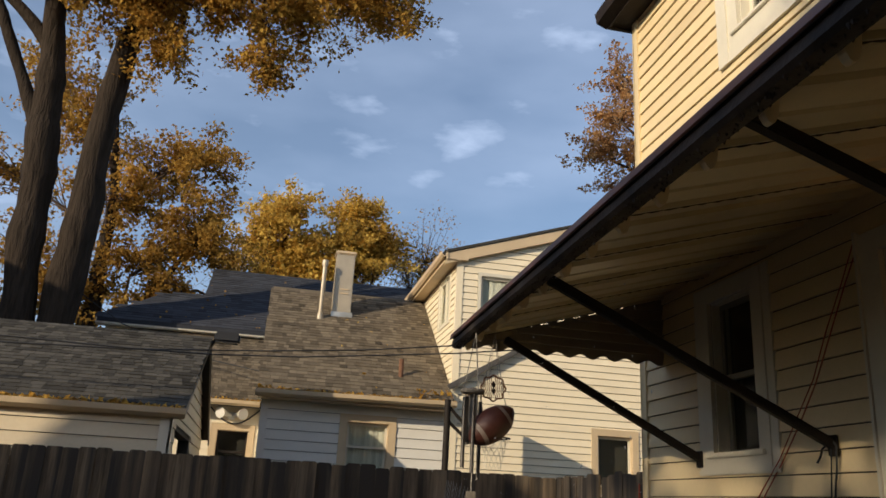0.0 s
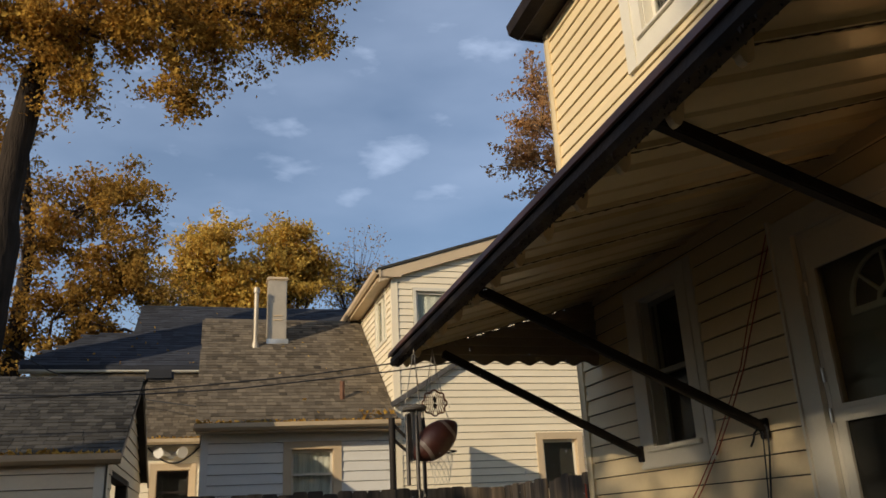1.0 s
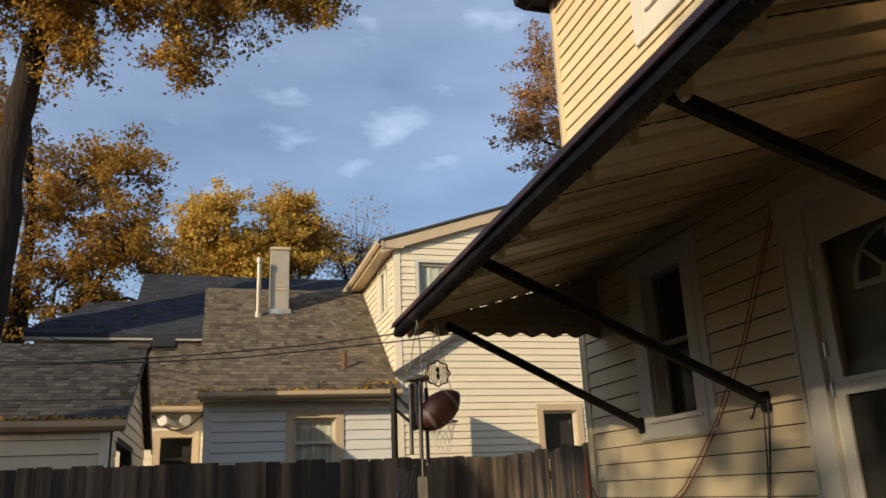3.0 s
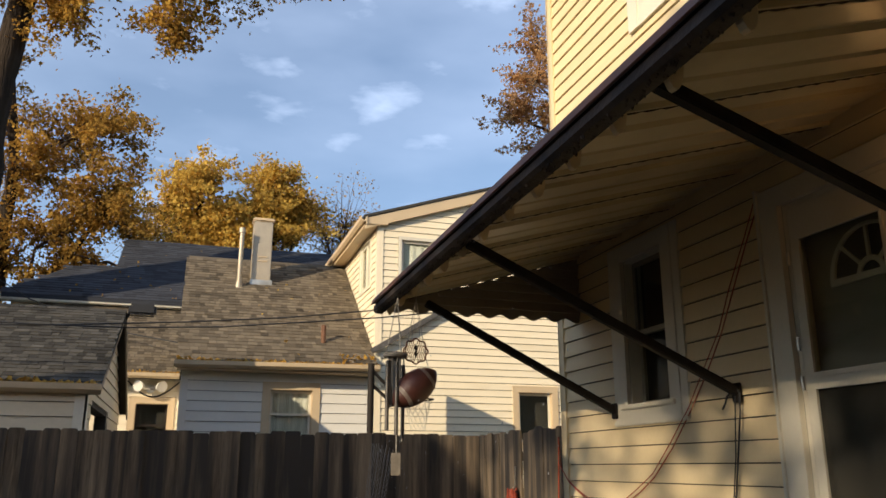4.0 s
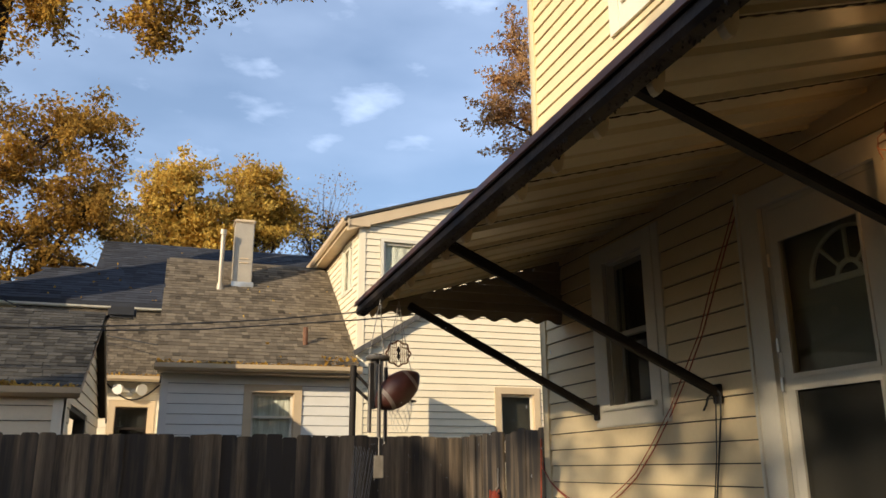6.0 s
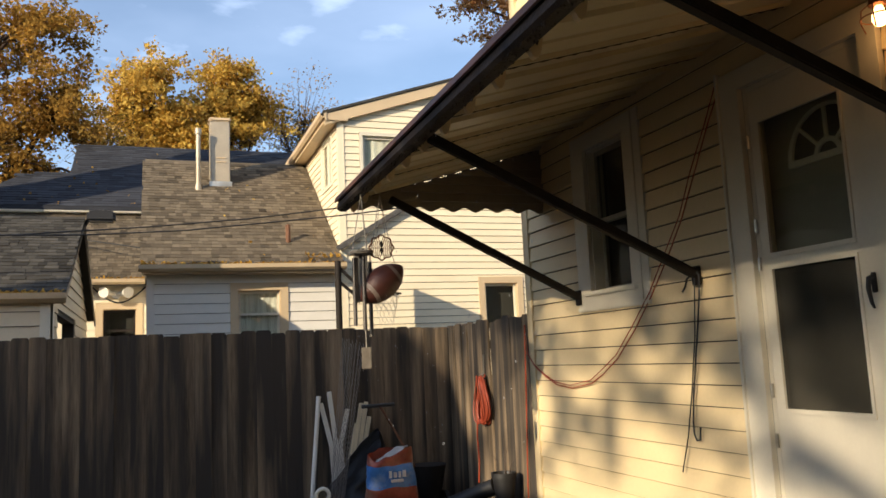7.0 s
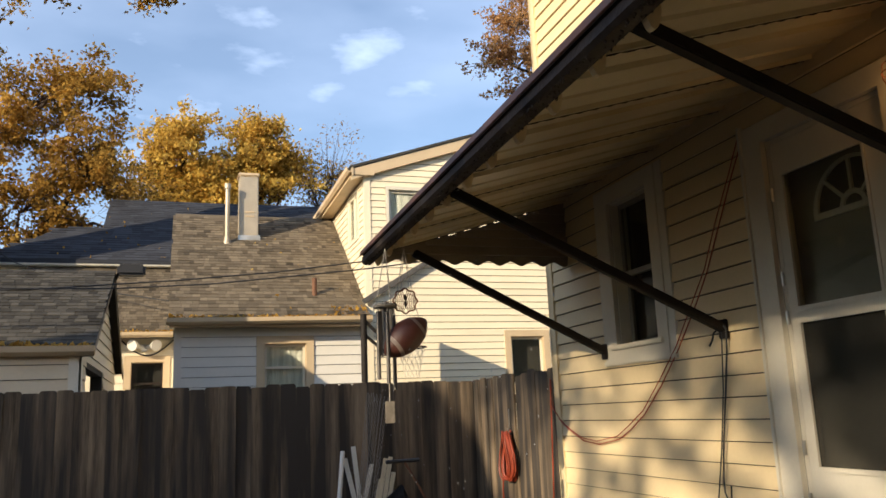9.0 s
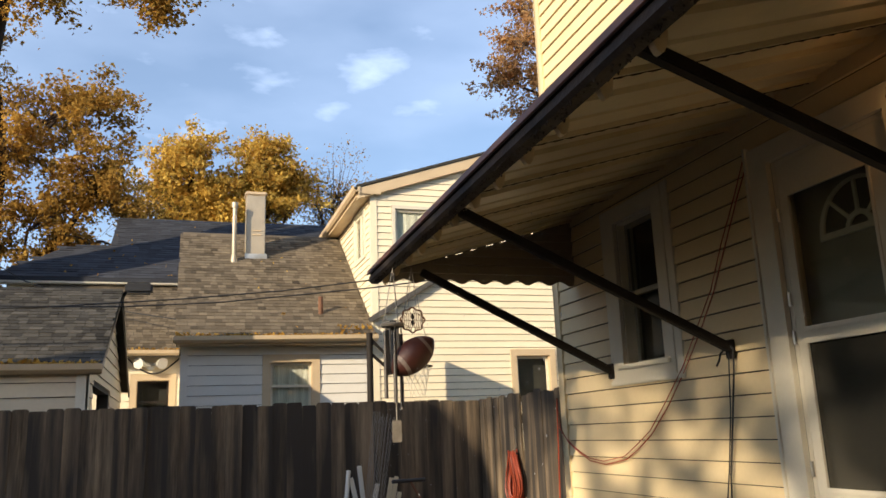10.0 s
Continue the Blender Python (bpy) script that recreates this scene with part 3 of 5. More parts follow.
for ang in (45, 90, 135):
    a = radians(ang)
    bar(bm, WEST(fc[0] + 0.08 * math.cos(a), -0.092, fc[1] + 0.08 * math.sin(a)), WEST(fc[0] + 0.235 * math.cos(a), -0.092, fc[1] + 0.235 * math.sin(a)), 0.016, 0.016, (1, 0, 0))
part("fan_muntins", bm, WHITE, inner, "white fan-shaped window bars")
bm = bmesh.new()
bm.faces.new([bm.verts.new(WEST(u, -0.098, z)) for u, z in inn])
part("fan_pane", bm, BLACK, inner, "dark glass of the fan window")
bm = bmesh.new()
box(bm, (s0 + 0.035, 0.0, 1.74), (s0 + 0.062, 0.012, 1.83), WEST)
bevel(bm, 0.004)
tube(bm, [WEST(s0 + 0.048, 0.01, 1.81), WEST(s0 + 0.048, 0.035, 1.805), WEST(s0 + 0.05, 0.042, 1.76), WEST(s0 + 0.046, 0.036, 1.695), WEST(s0 + 0.046, 0.022, 1.672)], [0.011, 0.012, 0.011, 0.008, 0.006])
smooth(part("handle", bm, BLACK, door, "black pull handle"))
for z in (1.05, 1.3, 1.95, 2.15, 2.6):
    bm = bmesh.new()
    tube(bm, [WEST(s1 + 0.01, 0.012, z - 0.035), WEST(s1 + 0.01, 0.012, z + 0.035)], 0.009)
    part("hinge", bm, METAL, door, "small steel hinge")

# ---- awning ----
awning = thing("awning", (1.3, 2.4, 2.6), "fixed aluminium awning, cream beneath with a dark brown edge", "awning")
AY0, AY1 = -2.4, 5.9
SL = (3.18 - 2.70) / (3.04 - 1.40)


def front_x(y):
    return 1.265 + 0.0195 * y


def under(x, y):
    return 2.738 + (x - front_x(y) - 0.06) * SL


PROFILE = [(0.0, 0.0), (0.006, -0.022), (0.03, -0.022), (0.036, 0.0), (0.17, 0.004), (0.18, 0.024), (0.20, 0.024), (0.21, 0.006), (0.40, 0.006), (0.41, 0.030), (0.60, 0.030), (0.61, 0.012), (0.63, 0.03), (0.65, 0.012), (0.683, 0.008)]
y = AY1
while y > AY0:
    bm = bmesh.new()
    cols = []
    for s, dz in PROFILE:
        yy = y - s
        xa = front_x(yy) + 0.05
        cols.append([(xa, yy, under(xa, yy) + dz), (XH - 0.01, yy, under(XH - 0.01, yy) + dz)])
    front = [c[0] for c in cols] + [(x, yy, z + 0.004) for x, yy, z in (c[0] for c in cols[::-1])]
    back = [c[1] for c in cols] + [(x, yy, z + 0.004) for x, yy, z in (c[1] for c in cols[::-1])]
    prism(bm, front, back)
    panel = part("panel", bm, SOFFIT, awning)
    bm = bmesh.new()
    m = 60
    prev = None
    for k in range(m + 1):
        xx = front_x(y) + 0.08 + (XH - 0.05 - front_x(y) - 0.08) * k / m
        zz = under(xx, y) - 0.026 - 0.003 * math.sin(k * 2.2)
        cur = [bm.verts.new((xx, y - 0.012, under(xx, y) - 0.01)), bm.verts.new((xx, y - 0.012, zz)), bm.verts.new((xx, y - 0.018, zz)), bm.verts.new((xx, y - 0.018, under(xx, y) - 0.01))]
        if prev:
            for i in range(4):
                bm.faces.new((prev[i], prev[(i + 1) % 4], cur[(i + 1) % 4], cur[i]))
        prev = cur
    part("seam", bm, BROWN, panel, "dark crimped seam")
    for s in (0.1, 0.44):
        yy = y - s
        bm = bmesh.new()
        x0 = front_x(yy) + 0.035
        pts = [(x0 + 0.03 * (1 - math.cos(math.pi * k / 8)), -0.085 * math.sin(math.pi * k / 8)) for k in range(9)]
        z0 = 2.70
        prism(bm, [(x, yy + 0.014, z0 + z) for x, z in pts], [(x, yy - 0.014, z0 + z) for x, z in pts])
        part("panel_end", bm, CREAM, panel)
    y -= 0.683
# top skin
bm = bmesh.new()
for ya, yb in ((AY0, AY1),):
    prism(bm, [(front_x(ya) + 0.04, ya, under(front_x(ya) + 0.04, ya) + 0.032), (XH - 0.01, ya, under(XH - 0.01, ya) + 0.032), (XH - 0.01, ya, under(XH - 0.01, ya) + 0.038), (front_x(ya) + 0.04, ya, under(front_x(ya) + 0.04, ya) + 0.038)],
          [(front_x(yb) + 0.04, yb, under(front_x(yb) + 0.04, yb) + 0.032), (XH - 0.01, yb, under(XH - 0.01, yb) + 0.032), (XH - 0.01, yb, under(XH - 0.01, yb) + 0.038), (front_x(yb) + 0.04, yb, under(front_x(yb) + 0.04, yb) + 0.038)])
part("top_sheet", bm, BROWN, awning, "dark brown weathered top sheet")
# front rail with rolled edge
bm = bmesh.new()
RAIL = [(-0.02, -0.045), (0.03, -0.05), (0.045, -0.03), (0.05, 0.045), (0.0, 0.054), (-0.03, 0.050), (-0.035, 0.026), (-0.02, 0.02), (-0.03, 0.01), (-0.035, -0.03)]
prism(bm, [(front_x(AY0) + dx, AY0, 2.69 + dz) for dx, dz in RAIL], [(front_x(AY1) + dx, AY1 + 0.02, 2.69 + dz) for dx, dz in RAIL])
part("front_rail", bm, BROWN, awning, "dark brown rolled front rail")
bm = bmesh.new()
CAP = [(-0.050, 0.018), (-0.044, 0.014), (-0.036, 0.026), (-0.034, 0.046), (0.12, 0.088), (0.12, 0.094), (-0.042, 0.054)]
prism(bm, [(front_x(AY0) + dx, AY0, 2.69 + dz) for dx, dz in CAP], [(front_x(AY1) + dx, AY1 + 0.03, 2.69 + dz) for dx, dz in CAP])
part("rail_cap", bm, REDBROWN, awning, "red-brown cap strip")
bm = bmesh.new()
tube(bm, [(front_x(AY0) - 0.038, AY0, 2.712), (front_x(2) - 0.038, 2, 2.712), (front_x(AY1) - 0.038, AY1, 2.712)], 0.0045, 8)
smooth(part("drip_bead", bm, WORN, awning, "worn bare metal bead"))
bm = bmesh.new()
prism(bm, [(front_x(AY0) + 0.06, AY0, 2.6), (XH - 0.02, AY0, 2.6), (XH - 0.02, AY0, 3.15), (front_x(AY0) + 0.06, AY0, 2.69)], [(x, AY0 + 0.006, z) for x, z in ((front_x(AY0) + 0.06, 2.6), (XH - 0.02, 2.6), (XH - 0.02, 3.15), (front_x(AY0) + 0.06, 2.69))])
part("side_wing", bm, BROWN, awning, "dark brown side wing")
bm = bmesh.new()
rg = random.Random(6)
for k in range(420):
    yy = rg.uniform(AY0 + 3.4, AY1)
    w, h = rg.uniform(0.0015, 0.006), rg.uniform(0.004, 0.014)
    xx, zz = front_x(yy) + rg.uniform(-0.025, 0.035), 2.645
    prism(bm, [(xx - 0.004, yy - w, zz), (xx + 0.004, yy - w, zz), (xx + 0.004, yy + w, zz), (xx - 0.004, yy + w, zz)],
          [(xx - 0.001, yy - w * 0.3, zz - h), (xx + 0.001, yy - w * 0.3, zz - h), (xx + 0.001, yy + w * 0.3, zz - h), (xx - 0.001, yy + w * 0.3, zz - h)])
tagged(part("dripping_grime", bm, BROWN, awning), kind="stuff")
# far side wing with scalloped edge
bm = bmesh.new()
m = 90
prev = None
for k in range(m + 1):
    xx = front_x(AY1) + (XH - 0.001 - front_x(AY1)) * k / m
    lo = 2.668 + 0.017 * math.sin(2 * math.pi * (xx - 1.38) / 0.185)
    hi = under(xx, AY1) - (0.030 if k % 7 < 4 and 30 < k < 72 else 0.012)
    cur = [bm.verts.new((xx, yy, zz)) for yy, zz in ((AY1, lo), (AY1, hi), (AY1 + 0.006, hi), (AY1 + 0.006, lo))]
    if prev:
        for i in range(4):
            bm.faces.new((prev[i], prev[(i + 1) % 4], cur[(i + 1) % 4], cur[i]))
    prev = cur
part("side_wing", bm, WINGBROWN, awning, "faded brown scalloped side wing")
for z in (2.73, 2.80, 2.87, 2.94, 3.01, 3.08):
    x0 = front_x(AY1) + 0.12 + (z - 2.70) / SL
    if x0 < XH - 0.1:
        bm = bmesh.new()
        box(bm, (x0, AY1 - 0.02, z), (XH - 0.03, AY1 - 0.001, z + 0.022))
        part("wing_rib", bm, WINGBROWN, awning)
for ya, tip, foot in ((5.4, (1.60, 2.635), 1.935), (4.03, (1.42, 2.685), 1.95), (2.2, (1.385, 2.735), 2.16)):
    bm = bmesh.new()
    bar(bm, (tip[0], ya, tip[1]), (XH - 0.03, ya, foot), 0.05, 0.05)
    bevel(bm, 0.006)
    arm = part("arm", bm, STEEL, awning, "dark painted steel brace")
    bm = bmesh.new()
    box(bm, (XH - 0.04, ya - 0.035, foot - 0.06), (XH - 0.018, ya + 0.035, foot + 0.05))
    part("bracket", bevel(bm, 0.005), STEEL, arm)

# ---- neighbour's house ----
nb = thing("house", (1.5, 13, 0), "pale two-storey neighbour house with low shingled addition", "house")
SOUTH = facing_south(13.0)
N1 = (1.33, 1.985, 1.97, 2.71)
low_wall = slab(SOUTH, 0.0, 2.96, 0, 3.1, [N1], 0.14, GROOVEDARK, nb, "grey-white siding of the low addition")
block((0.0, 13.14, 0), (0.14, 16.0, 3.1), GREYWHITE, nb)
block((0.0, 16.0, 0), (2.96, 16.14, 5.3), GREYWHITE, nb)
siding(SOUTH, 0.10, 2.90, 1.0, 3.06, 0.152, [(N1[0] - 0.12, N1[1] + 0.12, N1[2] - 0.12, N1[3] + 0.12)], GREYWHITE, low_wall)
bm = bmesh.new()
box(bm, (-0.01, 0.001, 0.5), (0.10, 0.026, 3.08), SOUTH)
part("corner_trim", bm, GREYWHITE, nb)
window(nb, SOUTH, *N1[:2], *N1[2:], 0.12, BEIGE, blind=CURTAIN, label="white sash window with beige casing and net curtains")
# low roof
RU = Vector((0, 3.3, 2.43)).normalized()
bm = bmesh.new()
prism(bm, [(-0.08, 12.7, 3.08), (-0.06, 16.0, 5.51), (-0.06, 16.0, 5.43), (-0.08, 12.7, 3.0)], [(2.97, 12.7, 3.08), (2.97, 16.0, 5.51), (2.97, 16.0, 5.43), (2.97, 12.7, 3.0)])
low_roof = part("roof", bm, SHINGLE, nb, "weathered brown shingle roof")
bm = bmesh.new()
shingles(bm, (-0.1, 12.66, 3.07), (1, 0, 0), RU, 3.07, 36, 0.13, 0.111)
tagged(part("shingles", bm, SHINGLE, low_roof), kind="stuff")
bm = bmesh.new()
GUT = [(0, 0.09), (0, 0.0), (-0.05, -0.01), (-0.10, 0.03), (-0.11, 0.09), (-0.10, 0.09), (-0.09, 0.035), (-0.05, 0.01), (-0.01, 0.015), (-0.01, 0.09)]
prism(bm, [(-0.12, 12.68 + a, 2.98 + b) for a, b in GUT], [(2.98, 12.68 + a, 3.01 + b) for a, b in GUT])
part("gutter", bm, BEIGE, nb, "pale beige rain gutter")
bm = bmesh.new()
box(bm, (-0.08, 12.69, 2.96), (2.97, 13.0, 2.985))
part("soffit", bm, BEIGE, nb)
# wing of two storeys
XW = 2.99
N2, N3, N4 = (5.50, 6.12, 1.95, 2.78), (3.40, 4.5, 4.69, 5.31), (13.5, 14.3, 4.6, 5.42)


def rake(x):
    return 5.62 + (x - 2.71) * 0.324


wing = slab(SOUTH, XW, 8.5, 0, 5.48, [N2, N3], 0.14, GROOVEDARK, nb, "pale cream siding of the tall wing")
bm = bmesh.new()
prism(bm, [(XW, 13.0, 5.48), (5.8, 13.0, rake(5.8) - 0.06), (8.5, 13.0, 5.48)], [(XW, 13.14, 5.48), (5.8, 13.14, rake(5.8) - 0.06), (8.5, 13.14, 5.48)])
part("gable", bm, GROOVEDARK, nb)
slab(facing_west(XW), 13.14, 16.6, 0, 5.48, [N4], 0.14, GROOVEDARK, nb)
siding(SOUTH, XW + 0.09, 8.4, 1.2, 6.7, 0.115, [(N2[0] - 0.11, N2[1] + 0.11, N2[2] - 0.11, N2[3] + 0.11), (N3[0] - 0.06, N3[1] + 0.06, N3[2] - 0.06, N3[3] + 0.06)], PALE, wing,
       limit=lambda z: (XW + 0.09 + max(0, (z - 5.585) / 0.324), 8.4))
siding(facing_west(XW), 13.03, 16.5, 3.2, 5.62, 0.115, [(N4[0] - 0.06, N4[1] + 0.06, N4[2] - 0.06, N4[3] + 0.06)], PALE, wing)
bm = bmesh.new()
box(bm, (XW - 0.026, 12.974, 1.0), (XW + 0.09, 13.0, 5.52))
box(bm, (XW - 0.026, 13.0, 3.0), (XW, 13.06, 5.6))
part("corner_trim", bm, PALE, nb)
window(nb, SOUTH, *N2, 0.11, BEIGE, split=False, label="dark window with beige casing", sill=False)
window(nb, SOUTH, *N3, 0.055, WHITE, slide=True, blind=CURTAIN, label="upper sliding window with white casing", sill=False, reveal=0.0, depth=0.06)
window(nb, facing_west(XW), *N4, 0.055, WHITE, slide=True, blind=CURTAIN, label="small side window with white casing", sill=False, reveal=0.0, depth=0.06)
for x0, x1 in ((2.72, 5.8),):
    bm = bmesh.new()
    prism(bm, [(x0, 12.88, rake(x0)), (x1, 12.88, rake(x1)), (x1, 12.88, rake(x1) + 0.045), (x0, 12.88, rake(x0) + 0.045)], [(x0, 16.6, rake(x0)), (x1, 16.6, rake(x1)), (x1, 16.6, rake(x1) + 0.045), (x0, 16.6, rake(x0) + 0.045)])
    prism(bm, [(x1, 12.88, rake(x1)), (9.0, 12.88, 5.50), (9.0, 12.88, 5.57), (x1, 12.88, rake(x1) + 0.045)], [(x1, 16.6, rake(x1)), (9.0, 16.6, 5.50), (9.0, 16.6, 5.57), (x1, 16.6, rake(x1) + 0.045)])
    part("wing_roof", bm, DARKSHINGLE, nb)
    bm = bmesh.new()
    edge = ((x0 + 0.03, rake(x0) - 0.19), (x1, rake(x1) - 0.19), (x1, rake(x1) - 0.004), (x0 + 0.03, rake(x0) - 0.004))
    prism(bm, [(x, 12.90, z) for x, z in edge], [(x, 12.999, z) for x, z in edge])
    part("rake_board", bm, BEIGE, nb, "beige rake board")
    bm = bmesh.new()
    box(bm, (2.80, 12.897, 5.525), (3.14, 12.975, rake(2.80) - 0.03))
    part("eave_return", bm, BEIGE, nb)
bm = bmesh.new()
box(bm, (2.78, 12.9, 5.50), (XW, 16.6, 5.52))
part("soffit", bm, BEIGE, nb, "tan soffit under the eave")
bm = bmesh.new()
prism(bm, [(2.75 + a * 0.8, 12.88, 5.56 + b) for a, b in GUT], [(2.75 + a * 0.8, 16.6, 5.56 + b) for a, b in GUT])
box(bm, (2.75, 12.88, 5.50), (2.78, 16.6, 5.65))
part("gutter", bm, BEIGE, nb, "beige gutter along the eave")
bm = bmesh.new()
bar(bm, (2.90, 12.90, 3.36), (4.15, 12.92, 4.12), 0.06, 0.09)
part("downspout", bevel(bm, 0.008), WORN, nb, "dark grey sloping downspout")
# roof fittings
bm = bmesh.new()
box(bm, (1.07, 15.05, 4.6), (1.42, 15.40, 6.07))
part("chimney", bevel(bm, 0.015), FLUE, nb, "boxed sheet-metal chimney")
bm = bmesh.new()
box(bm, (1.045, 15.02, 6.04), (1.445, 15.43, 6.11))
part("chimney_cap", bevel(bm, 0.02), BEIGE, nb)
bm = bmesh.new()
box(bm, (1.05, 15.01, 4.66), (1.45, 15.44, 4.90))
part("flashing", bm, METAL, nb, "grey metal flashing")
for z in (5.26, 5.34):
    bm = bmesh.new()
    box(bm, (1.17, 15.038, z), (1.34, 15.05, z + 0.022))
    part("vent_slot", bm, BEIGE, nb)
bm = bmesh.new()
tube(bm, [(0.85, 14.92, 4.6), (0.85, 14.92, 5.78)], 0.042, 12)
tube(bm, [(0.85, 14.92, 5.74), (0.85, 14.92, 5.84)], 0.06, 12)
tube(bm, [(0.85, 14.92, 4.66), (0.85, 14.92, 4.82)], [0.075, 0.05], 12)
smooth(part("flue_pipe", bm, FLUE, nb, "pale metal flue pipe"))
bm = bmesh.new()
tube(bm, [(2.17, 13.28, 3.4), (2.17, 13.28, 3.81)], 0.04, 12)
smooth(part("vent_pipe", bm, RUST, nb, "short rusty vent pipe"))

# ---- house behind with blue-black roof ----
rear = thing("house", (-1, 16, 0), "rear house with brown shingle lower roof and blue-black upper roof", "house")
REAR = facing_south(16.0)
N5 = (-0.77, -0.20, 1.9, 2.67)
rear_wall = slab(REAR, -6.0, -0.02, 0, 3.1, [N5], 0.14, PALE, rear)
siding(REAR, -1.1, -0.02, 1.4, 3.08, 0.15, [(N5[0] - 0.12, N5[1] + 0.12, N5[2] - 0.12, N5[3] + 0.12)], PALE, rear_wall)
window(rear, REAR, *N5, 0.11, BEIGE, sash=BROWN, label="dark window with beige casing")
bm = bmesh.new()
prism(bm, [(-2.85, 15.7, 3.16), (-2.85, 18.2, 4.92), (-2.85, 18.2, 4.84), (-2.85, 15.7, 3.08)], [(-0.02, 15.7, 3.16), (-0.02, 18.2, 4.92), (-0.02, 18.2, 4.84), (-0.02, 15.7, 3.08)])
r2 = part("roof", bm, DARKSHINGLE, rear)
bm = bmesh.new()
shingles(bm, (-2.9, 15.66, 3.15), (1, 0, 0), (0, 2.5, 1.76), 2.86, 26, 0.13, 0.111)
tagged(part("shingles", bm, SHINGLE, r2), kind="stuff")
bm = bmesh.new()
prism(bm, [(-2.9, 15.68 + a, 3.10 + b) for a, b in GUT], [(-0.05, 15.68 + a, 3.10 + b) for a, b in GUT])
part("gutter", bm, BEIGE, rear)
bm = bmesh.new()
box(bm, (-3.45, 18.1, 0.0), (4.0, 18.24, 4.8))
part("upper_wall", bm, PALE, rear)
siding(facing_south(18.1), -3.4, -2.0, 4.0, 4.78, 0.11, [], PALE, rear)
bm = bmesh.new()
box(bm, (-3.62, 17.86, 4.82), (0.0, 17.9, 4.935))
box(bm, (-3.62, 17.9, 4.80), (0.0, 18.1, 4.82))
part("fascia", bm, WHITE, rear, "white fascia board")
bm = bmesh.new()
UPN = Vector((0, 1.0, 0.645))
slope = lambda x, y: (x, y, 4.93 + (y - 17.85) * 0.645)
top = [slope(*p) for p in ((-3.6, 17.85), (3.9, 17.85), (3.9, 21.35), (-1.65, 21.25), (-1.66, 19.48), (-2.6, 19.38))]
prism(bm, top, [(x, y, z - 0.08) for x, y, z in top])
r3 = part("upper_roof", bm, NAVY, rear, "blue-black asphalt shingle roof")
bm = bmesh.new()
shingles(bm, (-3.65, 17.85, 4.935), (1, 0, 0), UPN, 7.5, 29, 0.3, 0.14, keep=lambda a, s: a > (0.58 * s if s < 1.78 else 1.1 if s < 1.9 else 2.06))
tagged(part("shingles", bm, NAVY, r3), kind="stuff")
bm = bmesh.new()
for x, z, d in ((-0.66, 2.98, -0.05), (-0.42, 2.97, 0.05)):
    tube(bm, [(-0.54, 15.93, 2.93), (x, 15.88, z - 0.02), (x + d, 15.80, z), (x + d * 1.8, 15.74, z - 0.015)], [0.03, 0.05, 0.075, 0.105], 14)
tube(bm, [(-0.54, 15.99, 2.93), (-0.54, 15.90, 2.93)], 0.075, 14)
smooth(part("floodlight", bm, GREYWHITE, rear, "white twin floodlight"))
bm = bmesh.new()
tube(bm, [(-0.94 + 0.90 * k / 12, 15.95, 3.07 - 0.28 * math.sin(math.pi * k / 12)) for k in range(13)], 0.014, 6)
part("cable", bm, BLACK, rear)

# ---- garage ----
garage = thing("garage", (-4, 9.7, 0), "low cream garage with weathered dark shingle roof", "garage")
GS, GE = facing_south(9.42), facing_east(-0.92)
gw = block((-8.0, 9.42, 0), (-1.06, 9.56, 2.36), GROOVEDARK, garage)
GO = (10.0, 12.0, 0.0, 2.2)
slab(GE, 9.42, 14.24, 0, 2.36, [GO], 0.14, GROOVEDARK, garage)
bm = bmesh.new()
prism(bm, [(-1.06, 9.5, 2.36), (-1.06, 11.83, 3.52), (-1.06, 14.2, 2.36)], [(-0.92, 9.5, 2.36), (-0.92, 11.83, 3.52), (-0.92, 14.2, 2.36)])
part("gable", bm, GROOVEDARK, garage)
siding(GS, -8.0, -1.0, 1.3, 2.32, 0.15, [], GARAGE, gw)
siding(GE, 9.5, 14.2, 1.3, 3.5, 0.15, [(GO[0] - 0.08, GO[1] + 0.08, 0, GO[3] + 0.06)], GARAGE, gw, limit=lambda z: (9.5 + max(0, (z - 2.38) * 2.05), 14.2 - max(0, (z - 2.38) * 2.05)))
bm = bmesh.new()
box(bm, (-1.02, 9.39, 0.5), (-0.9, 9.42, 2.30)), box(bm, (-0.92, 9.39, 0.5), (-0.895, 9.5, 2.30))
part("corner_trim", bm, WHITE, garage)
# Dark panel in the opening, painted as the garage's inner shade
bm = bmesh.new()
box(bm, (-1.5, 10.0, 0), (-1.45, 12.2, 2.3))
part("door", bm, ROOM, garage, "dark panel standing for the unlit inside of the open doorway")
bm = bmesh.new()
GU = Vector((0, 2.95, 1.30))
prism(bm, [(-8.0, 9.4, 2.36), (-8.0, 11.83, 3.60), (-8.0, 14.26, 2.36), (-8.0, 11.83, 3.52)], [(-0.78, 9.4, 2.36), (-0.78, 11.83, 3.60), (-0.78, 14.26, 2.36), (-0.78, 11.83, 3.52)])
gr = part("roof", bm, DARKSHINGLE, garage)
bm = bmesh.new()
shingles(bm, (-5.0, 9.36, 2.36), (1, 0, 0), (0, 2.43, 1.24), 4.22, 25, 0.13, 0.111)
tagged(part("shingles", bm, DARKSHINGLE, gr), kind="stuff")
bm = bmesh.new()
prism(bm, [(-8.0, 9.38 + a, 2.29 + b) for a, b in GUT], [(-0.77, 9.38 + a, 2.29 + b) for a, b in GUT])
box(bm, (-8.0, 9.38, 2.275), (-0.79, 9.42, 2.29))
part("gutter", bm, BEIGE, garage)
bm = bmesh.new()
